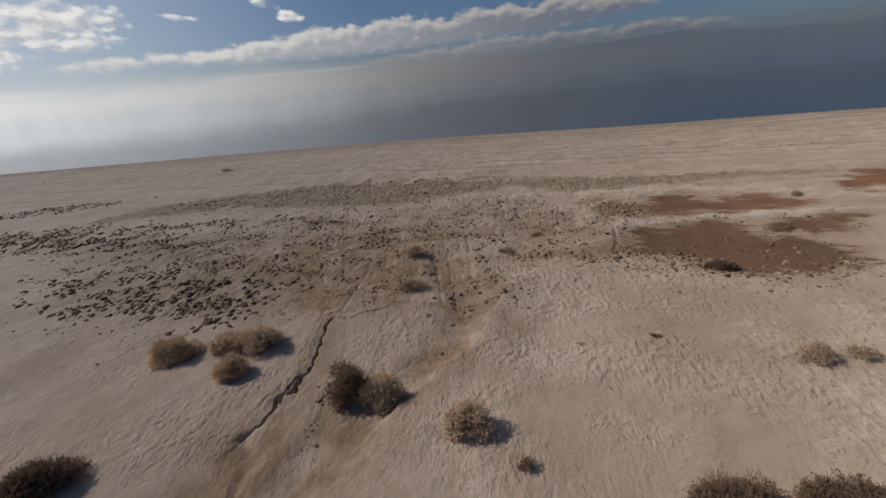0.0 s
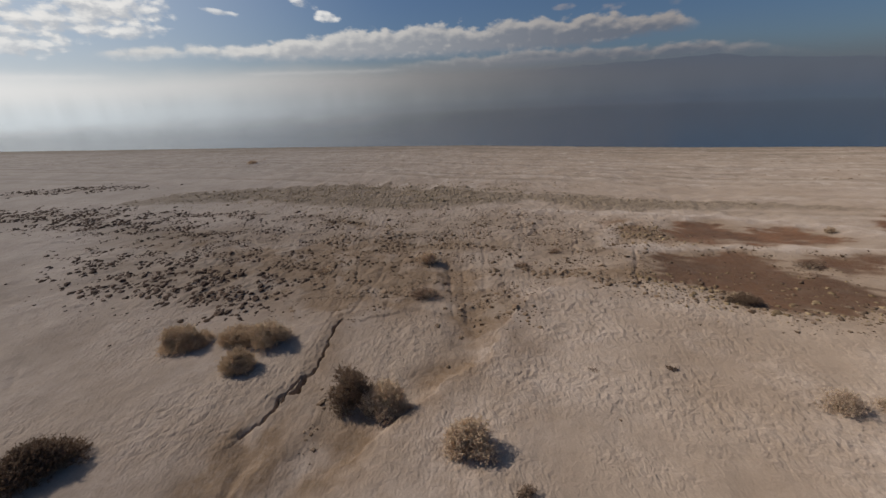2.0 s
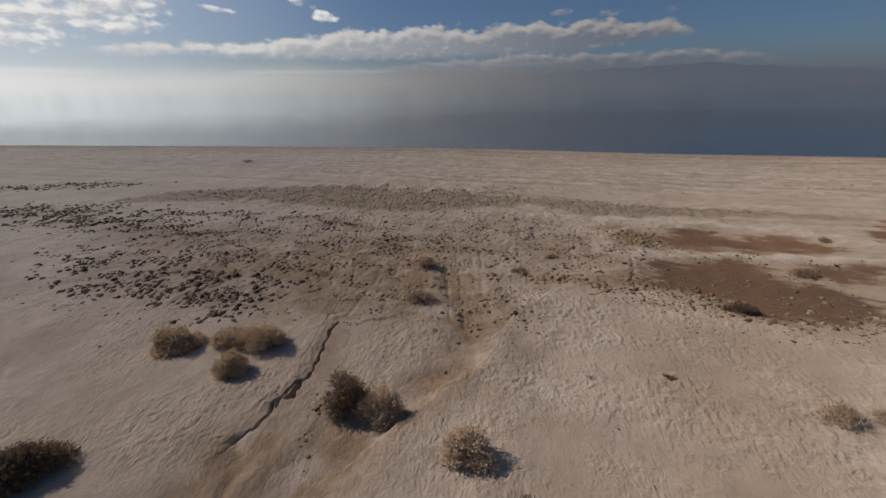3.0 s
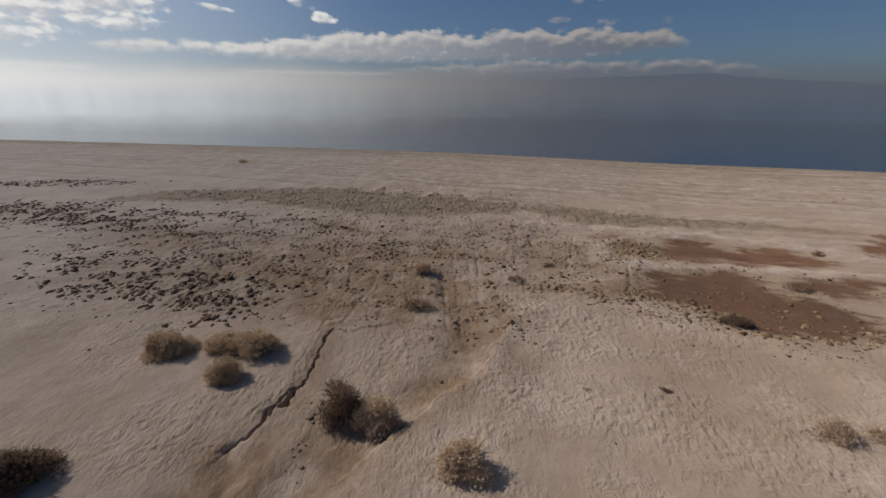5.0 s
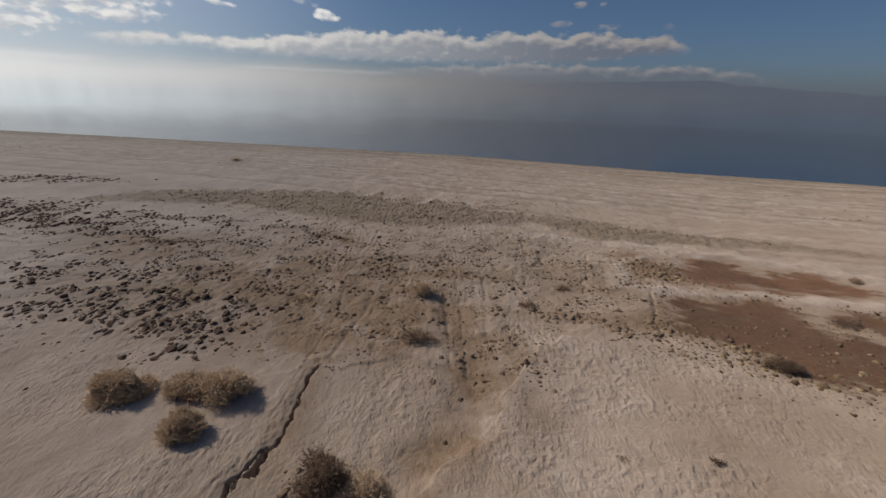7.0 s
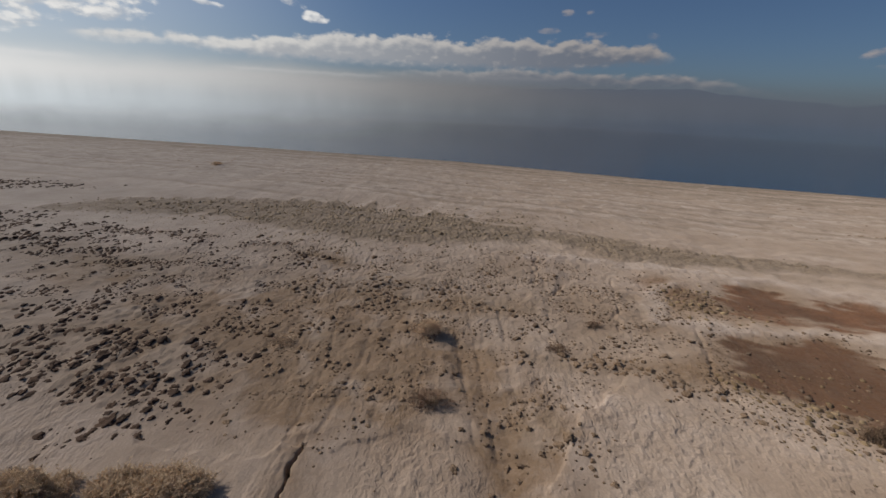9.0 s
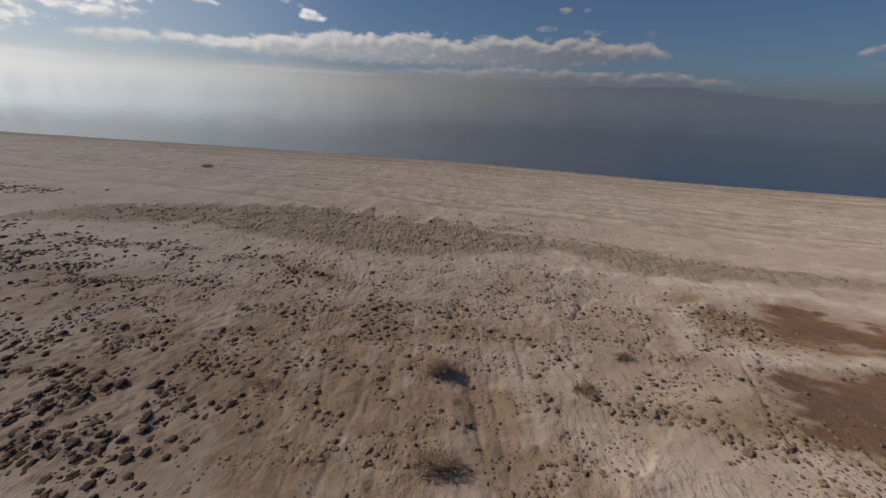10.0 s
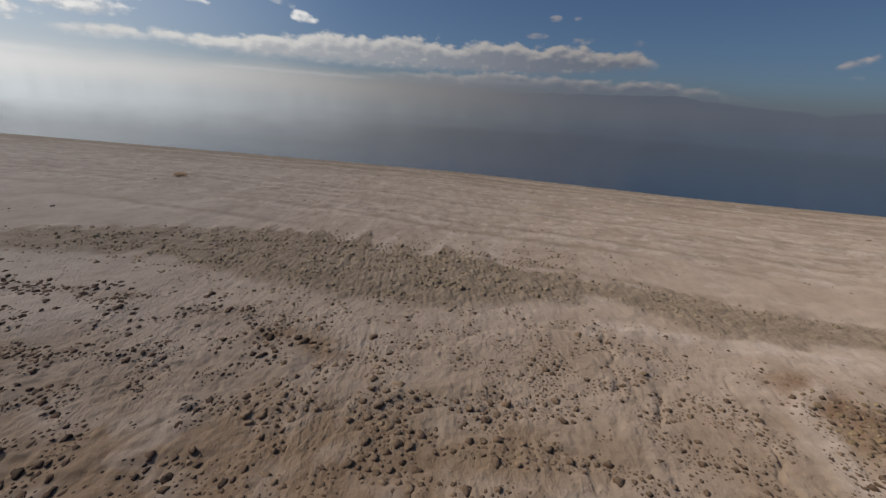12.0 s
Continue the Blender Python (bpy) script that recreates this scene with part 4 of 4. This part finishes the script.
def add_twig(verts, faces, pts, r0, r1):
    """A three-sided tapering tube along pts."""
    base, n = len(verts), len(pts)
    for i, p in enumerate(pts):
        d = (pts[min(i + 1, n - 1)] - pts[max(i - 1, 0)]).normalized()
        u = d.orthogonal().normalized()
        v = d.cross(u)
        r = r0 + (r1 - r0) * i / (n - 1)
        for a in (0.0, 2.094, 4.189):
            verts.append(p + u * (r * math.cos(a)) + v * (r * math.sin(a)))
    for i in range(n - 1):
        for j in range(3):
            a, b = base + i * 3 + j, base + i * 3 + (j + 1) % 3
            faces.append((a, b, b + 3, a + 3))


def shrub_meshes(seed, rx, ry, height, stems, twigs, leaves, dark, red, droop=0.0):
    """Stems, twigs and leaves of one dry shrub of half widths rx, ry; the outline is lobed and uneven."""
    rnd = random.Random(seed)
    sv, sf, tv, tf, lv, lf = [], [], [], [], [], []
    lobes = [(rnd.uniform(0, 6.28), rnd.uniform(0.1, 1.3), rnd.uniform(0.72, 1.14)) for _ in range(13)]

    def reach(d):
        best = 0.58
        for a, e, s in lobes:
            dot = d.x * math.cos(a) * math.cos(e) + d.y * math.sin(a) * math.cos(e) + d.z * math.sin(e)
            best = max(best, s * max(0.0, (dot - 0.72) / 0.28) ** 0.4)
        return best

    def direction():
        a, z = rnd.uniform(0, 6.283), rnd.uniform(0.02, 1.0) ** 0.9
        s = math.sqrt(1 - z * z)
        return Vector((s * math.cos(a), s * math.sin(a), z))

    def to_space(p):
        return Vector((p.x * rx, p.y * ry, max(0.012, p.z * height)))

    tips = []
    for _ in range(stems):
        d = direction()
        far = reach(d) * rnd.uniform(0.75, 1.0)
        start = Vector((rnd.uniform(-0.16, 0.16), rnd.uniform(-0.16, 0.16), 0.0))
        pts = []
        for i in range(5):
            s = i / 4
            p = start + d * far * s + Vector((0, 0, 0.25 * math.sin(s * 3.0) * (1 - d.z)))
            p += Vector([rnd.gauss(0, 0.05) * s for _ in range(3)])
            pts.append(to_space(p))
        add_twig(sv, sf, pts, rnd.uniform(0.007, 0.012), 0.0022)
        tips.append((pts, d))
    clumps = [(direction() * rnd.uniform(0.45, 0.78), rnd.uniform(0.20, 0.33)) for _ in range(24)] + [(Vector((0, 0, 0.35)), 0.5)] * 3
    for _ in range(twigs):
        middle, size = clumps[rnd.randrange(27)]
        d = direction()
        if rnd.random() < 0.35:
            d.z = -0.5 * d.z
        p = to_space(middle + d * size * rnd.uniform(0.25, 1.0) ** 0.4 + Vector([rnd.gauss(0, 0.03) for _ in range(3)]))
        out = Vector((d.x * rx, d.y * ry, d.z * height + 0.25 * height)).normalized()
        w = (out * 1.3 + Vector((rnd.gauss(0, 0.5), rnd.gauss(0, 0.5), rnd.gauss(0.1 - droop, 0.4)))).normalized()
        length = rnd.uniform(0.05, 0.17) * (rx + height) * 0.75
        q = p + w * length * 0.5 + Vector([rnd.gauss(0, 0.012) for _ in range(3)])
        e = p + w * length + Vector([rnd.gauss(0, 0.02) for _ in range(3)])
        q.z, e.z = max(q.z, 0.01), max(e.z, 0.01)
        add_twig(tv, tf, [p, q, e], 0.0046, 0.0018)
        for _ in range(leaves):
            c = p.lerp(e, rnd.uniform(0.25, 1.05)) + Vector([rnd.gauss(0, 0.012) for _ in range(3)])
            n = Vector([rnd.gauss(0, 1) for _ in range(3)]).normalized()
            u = n.orthogonal().normalized() * rnd.uniform(0.012, 0.024)
            v = n.cross(u).normalized() * rnd.uniform(0.006, 0.010)
            b = len(lv)
            lv += [c - u, c + v, c + u, c - v]
            lf.append((b, b + 1, b + 2, b + 3))
    made = [("trunk", mesh_of("trunk", sv, sf, STEM)), ("crown", mesh_of("crown", tv, tf, TWIG_DARK if dark is True else TWIG_MID if dark else TWIG_RED if red else TWIG_BROWN))]
    if leaves:
        made.append(("foliage", mesh_of("foliage", lv, lf, LEAF_DARK if dark is True else LEAF_DRY)))
    return made


def shrub(x, y, rx, ry, height, seed, label, turn=0.0, stems=60, twigs=1500, leaves=3, dark=False, group="", red=False, sink=0.03, name="shrub", category="shrub"):
    root = tagged(new(name), label, category, group)
    root.matrix_world = pose(x, y, ground_height(x, y) - sink, 0, 0, turn)
    crown = None
    for part_name, me in shrub_meshes(seed, rx, ry, height, stems, int(twigs * 1.4), leaves * 2, dark, red):
        made = part(part_name, me, crown if part_name == "foliage" else root)
        crown = made if part_name == "crown" else crown
    return root


TRIO = "shrubs beside the ditch"
shrub(-6.48, 11.25, 0.72, 0.54, 0.60, 1, "rounded dry grey-brown shrub on pale salt crust", 10, 80, 2200, 4, group=TRIO)
shrub(-5.0, 11.38, 0.72, 0.42, 0.46, 2, "low dry grey-brown shrub touching a taller one", 0, 60, 1500, 4, group=TRIO)
shrub(-4.2, 11.3, 0.70, 0.50, 0.62, 3, "dense dry grey-brown shrub beside the ditch", 0, 80, 2100, 4, group=TRIO)
shrub(-4.5, 10.25, 0.50, 0.42, 0.50, 4, "small rounded dry shrub in front of two larger ones", 0, 60, 1600, 4, group=TRIO)
shrub(-6.72, 7.4, 0.70, 0.5, 0.66, 5, "dark brown dense shrub on bare pale ground", 30, 90, 2400, 4, True)
shrub(-1.42, 9.05, 0.50, 0.5, 0.95, 6, "tall upright dark dry shrub at the edge of a gully", 0, 70, 1900, 2, True, group="pair of shrubs at the gully")
shrub(-0.75, 8.88, 0.60, 0.46, 0.70, 7, "bristly light-brown dry shrub leaning on a taller one", 0, 70, 1800, 2, group="pair of shrubs at the gully")
shrub(1.0, 7.68, 0.54, 0.5, 0.56, 8, "round light-brown dry shrub alone on salt crust", 0, 80, 2100, 3, red=True)
shrub(8.35, 8.55, 0.46, 0.38, 0.38, 9, "sparse reddish dry shrub on pale ground", 0, 45, 600, 1, red=True)
shrub(9.3, 8.45, 0.4, 0.3, 0.22, 19, "low wispy dry shrub next to a larger one", 0, 25, 350, 1, red=True)
shrub(4.65, 5.7, 0.95, 0.5, 0.42, 10, "wide dark reddish-brown dry shrub on bare ground", 0, 70, 2600, 1, True)
shrub(6.1, 5.6, 0.80, 0.5, 0.34, 20, "low dark reddish-brown dry shrub beside a wider one", 0, 50, 2200, 2, True)
shrub(-0.1, 13.65, 0.58, 0.36, 0.42, 11, "wispy leafless dry bush by the wheel ruts", 0, 60, 480, 0, True)
shrub(-0.2, 16.5, 0.46, 0.36, 0.52, 12, "wispy dry bush casting a dark shadow on mud", 0, 50, 800, 1, "mid")
shrub(3.35, 15.8, 0.38, 0.28, 0.22, 13, "small dry bush among dark clods", 0, 40, 300, 0, True)
shrub(4.85, 17.05, 0.40, 0.26, 0.24, 14, "thin pale dry bush on crusted mud", 0, 40, 240, 0, True)
shrub(16.6, 18.25, 0.28, 0.25, 0.26, 15, "small brown bush on a berm above red mud", 0, 35, 300, 1, "mid")
shrub(13.1, 15.0, 0.55, 0.38, 0.30, 16, "grey dry bush at the edge of red mud", 0, 50, 340, 0, True)
shrub(9.35, 12.65, 0.55, 0.28, 0.28, 17, "low dark bush among clods at the mud's edge", -20, 45, 800, 2, True)
shrub(-21.0, 46.2, 0.8, 0.6, 0.36, 18, "lone grey-brown bush far out on the beach", 0, 45, 500, 1, "mid")
shrub(-4.05, 15.95, 0.45, 0.3, 0.28, 21, "faint dry bush on brown damp mud", 0, 30, 380, 0)
shrub(1.85, 6.75, 0.2, 0.2, 0.2, 22, "small dry tuft of dark stalks on crust", 0, 22, 120, 1, True, name="dry_tuft", category="plant")
shrub(4.0, 9.85, 0.22, 0.14, 0.08, 23, "flat broken tuft of dry stalks on crust", 0, 14, 40, 0, True, name="dry_tuft", category="plant")
shrub(5.66, 9.8, 0.16, 0.13, 0.10, 24, "small dry tuft of dark stalks on crust", 0, 14, 50, 1, True, name="dry_tuft", category="plant")

# ---------------------------------------------------------------- clods of dried mud
def clod_shape(seed, level=2):
    """A rough lump about one unit across, flat underneath."""
    rnd = random.Random(seed)
    bm = bmesh.new()
    bmesh.ops.create_icosphere(bm, subdivisions=level, radius=0.5)
    off = Vector((rnd.uniform(0, 50), rnd.uniform(0, 50), rnd.uniform(0, 50)))
    for v in bm.verts:
        n = noise.noise(v.co * 2.4 + off) * 0.5 + noise.noise(v.co * 5 + off) * 0.5 + noise.noise(v.co * 10 + off) * 0.5
        v.co *= 1 + n
        v.co.z *= 0.85
        v.co.z = max(v.co.z, -0.18)
    bm.verts.ensure_lookup_table()
    co = np.array([v.co[:] for v in bm.verts])
    fa = [[v.index for v in f.verts] for f in bm.faces]
    bm.free()
    return co, np.array(fa)


FINE = [clod_shape(i, 3) for i in range(10)]
SHAPES = [clod_shape(i) for i in range(10)]
CRUMBS = [clod_shape(i + 30, 1) for i in range(6)]


def tan_at(x, y):
    """The strip of paler clods along the edges of the red mud."""
    return ((x > 7.0) & (x < 14.0) & (y > 11.4) & (y < 14.9)) | ((x > 8.0) & (x < 11.5) & (y > 17.2) & (y < 20.6))


def scatter(fields, seed):
    """Places (x, y, across, height) of clods, in clusters, with crumbs among them."""
    rng = np.random.RandomState(seed)
    out = []
    for cx, cy, rx, ry, turn, many, size in fields:
        c, s = math.cos(radians(turn)), math.sin(radians(turn))
        for count, big in ((15.0, 0.58), (17.0, 0.33)):
            n = int(count * many * rx * ry * math.pi)
            u, v = rng.randn(n) * 0.75 * rx, rng.randn(n) * 0.75 * ry
            x, y = cx + u * c - v * s, cy + u * s + v * c
            keep = fbm(x * 0.8, y * 1.1, 2, 120) + 0.6 * grad_noise(x * 1.5, y * 1.7, 124) > rng.uniform(-0.15, 0.30, n) + 0.10 * step(x, -5.0, -7.0) * step(y, 16.5, 19.5) * step(y, 24.0, 22.0) - 0.5 * tan_at(x, y)
            d = np.minimum(size * big * np.exp(rng.randn(n) * 0.42), 0.22 + 0.04 * step(x, -5.0, -8.0)) * (1 - 0.12 * step(x, -4.0, -6.5)) * (1 - 0.28 * step(x, -5.0, -7.0) * step(y, 16.5, 19.0) * step(y, 24.0, 22.0))
            out.append(np.stack([x, y, d], 1)[keep])
    p = np.concatenate(out)
    p = p[np.argsort(-p[:, 2])]
    cells, kept = {}, []
    for i, (x, y, d) in enumerate(p):
        cx, cy = int(x // 0.4), int(y // 0.4)
        close = (q for a in (-1, 0, 1) for b in (-1, 0, 1) for q in cells.get((cx + a, cy + b), ()))
        if all((x - q[0]) ** 2 + (y - q[1]) ** 2 > (0.60 * (d + q[2])) ** 2 for q in close):
            cells.setdefault((cx, cy), []).append((x, y, d))
            kept.append(i)
    p = p[kept]
    h, damp, red, grey, salt, crust = plan(p[:, 0], p[:, 1])
    return np.column_stack([p, h])[(p[:, 2] > 0.025) & ((red < 0.7) | (rng.rand(len(p)) < 0.3))]


def joined(name, pts, rng, mat, tall=0.80, drawn=1.0, swing=6.28):
    """Many lumps as one mesh; drawn: how far they are drawn out along y, swing: how far they turn from it."""
    vs, fs, base = [], [], 0
    for x, y, d, z in pts:
        co, fa = SHAPES[rng.randint(10)] if d > 0.10 else CRUMBS[rng.randint(6)]
        a = rng.uniform(-0.5, 0.5) * swing
        q = rng.uniform(0.8, 1.25, 3) * d
        r = np.array([[math.cos(a), -math.sin(a), 0], [math.sin(a), math.cos(a), 0], [0, 0, 1]])
        vs.append((co * (q[0], q[1] * drawn, q[2] * tall)) @ r.T + (x, y, z - 0.10 * d))
        fs.append(fa + base)
        base += len(co)
    return mesh_of(name, np.concatenate(vs).tolist(), np.concatenate(fs).tolist(), mat, True)


def build_clods():
    pts = scatter(CLOD_FIELDS, 11)
    alone = np.array([(-6.55, 13.0, 0.25), (-6.65, 12.6, 0.18), (0.61, 10.33, 0.13), (3.98, 8.36, 0.08), (0.95, 11.6, 0.14), (-2.3, 12.75, 0.10), (-2.75, 13.0, 0.12)])
    pts = np.concatenate([np.column_stack([alone, plan(alone[:, 0], alone[:, 1])[0]]), pts])
    rng = np.random.RandomState(5)
    near = (pts[:, 2] > 0.10) & (pts[:, 1] > 11.0) & (pts[:, 1] < 19.0) & (np.abs(pts[:, 0] + 1.0) < 8.0)
    order = np.argsort(np.where(near, pts[:, 1], 1e6))
    single, rest = order[:290], order[290:]
    shapes = {mat: [mesh_of("mud_clod", co.tolist(), fa.tolist(), mat, True) for co, fa in FINE] for mat in (CLOD, SHADED_CLOD, TAN_CLOD)}
    for i in single:
        x, y, d, z = pts[i]
        dark, tan = x < -4.5, tan_at(x, y)
        ob = tagged(new("mud_clod", shapes[SHADED_CLOD if dark else TAN_CLOD if tan else CLOD][rng.randint(10)]),
                    "dried mud clod coloured shade-dark in a dense field" if dark else "tan crumbly mud clod at the edge of red mud" if tan else "brown dried mud clod lying on the flat", "clod", "clods on the mud flat")
        q = rng.uniform(0.8, 1.25, 3)
        ob.matrix_world = Matrix.LocRotScale((x, y, z - 0.08 * d), Euler((0, 0, rng.uniform(-0.5, 0.5) * (0.9 if dark else 6.28))), (d * q[0], d * q[1] * (1.3 if dark else 1.0), d * q[2] * (0.75 if dark else 0.85)))
    far = pts[rest]
    left, tan = far[:, 0] < -5.5 + rng.randn(len(far)) * 0.6, tan_at(far[:, 0], far[:, 1]) & (rng.rand(len(far)) < 0.6)
    tagged(new("dark_clods", joined("dark_clods", far[left], rng, SHADED_CLOD, 0.75, 1.35, 1.2)), "field of dried mud clods coloured shade-dark on crust", "clods", kind="stuff")
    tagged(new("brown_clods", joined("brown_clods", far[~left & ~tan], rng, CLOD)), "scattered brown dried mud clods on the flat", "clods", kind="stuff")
    tagged(new("tan_clods", joined("tan_clods", far[tan], rng, TAN_CLOD)), "tan crumbly clods along the red mud", "clods", kind="stuff")
    plates = scatter(PLATE_FIELDS, 12)
    tagged(new("mud_plates", joined("mud_plates", plates, rng, COBBLE)), "grey curled mud plates on a low bar", "mud plates", kind="stuff")
    # crumbs washed up in lines along the beach
    n = 4000
    x, at = rng.uniform(-55, 42, n), rng.randint(0, 16, n)
    at = (at + 0.5) * LANE + 0.35 * np.sin(at * 12.9)
    line_y = np.interp(x, [p[0] for p in SHORE], [p[1] for p in SHORE])
    y = line_y - at * 1.08 + rng.randn(n) * 0.25 - 0.9 * fbm((x * 0.9 - line_y * 0.4) * 0.06, x * 0, 3, 130)
    keep = grad_noise(x * 0.22, at * 3.3, 160) + 0.5 * grad_noise(x * 0.8, at, 161) > 0.08
    x, y = x[keep], y[keep]
    d = 0.08 * np.exp(rng.randn(len(x)) * 0.45)
    wrack = np.column_stack([x, y, d, plan(x, y)[0]])
    tagged(new("beach_wrack", joined("beach_wrack", wrack, rng, CLOD, 0.6)), "lines of small debris along the beach", "debris", kind="stuff")


build_clods()
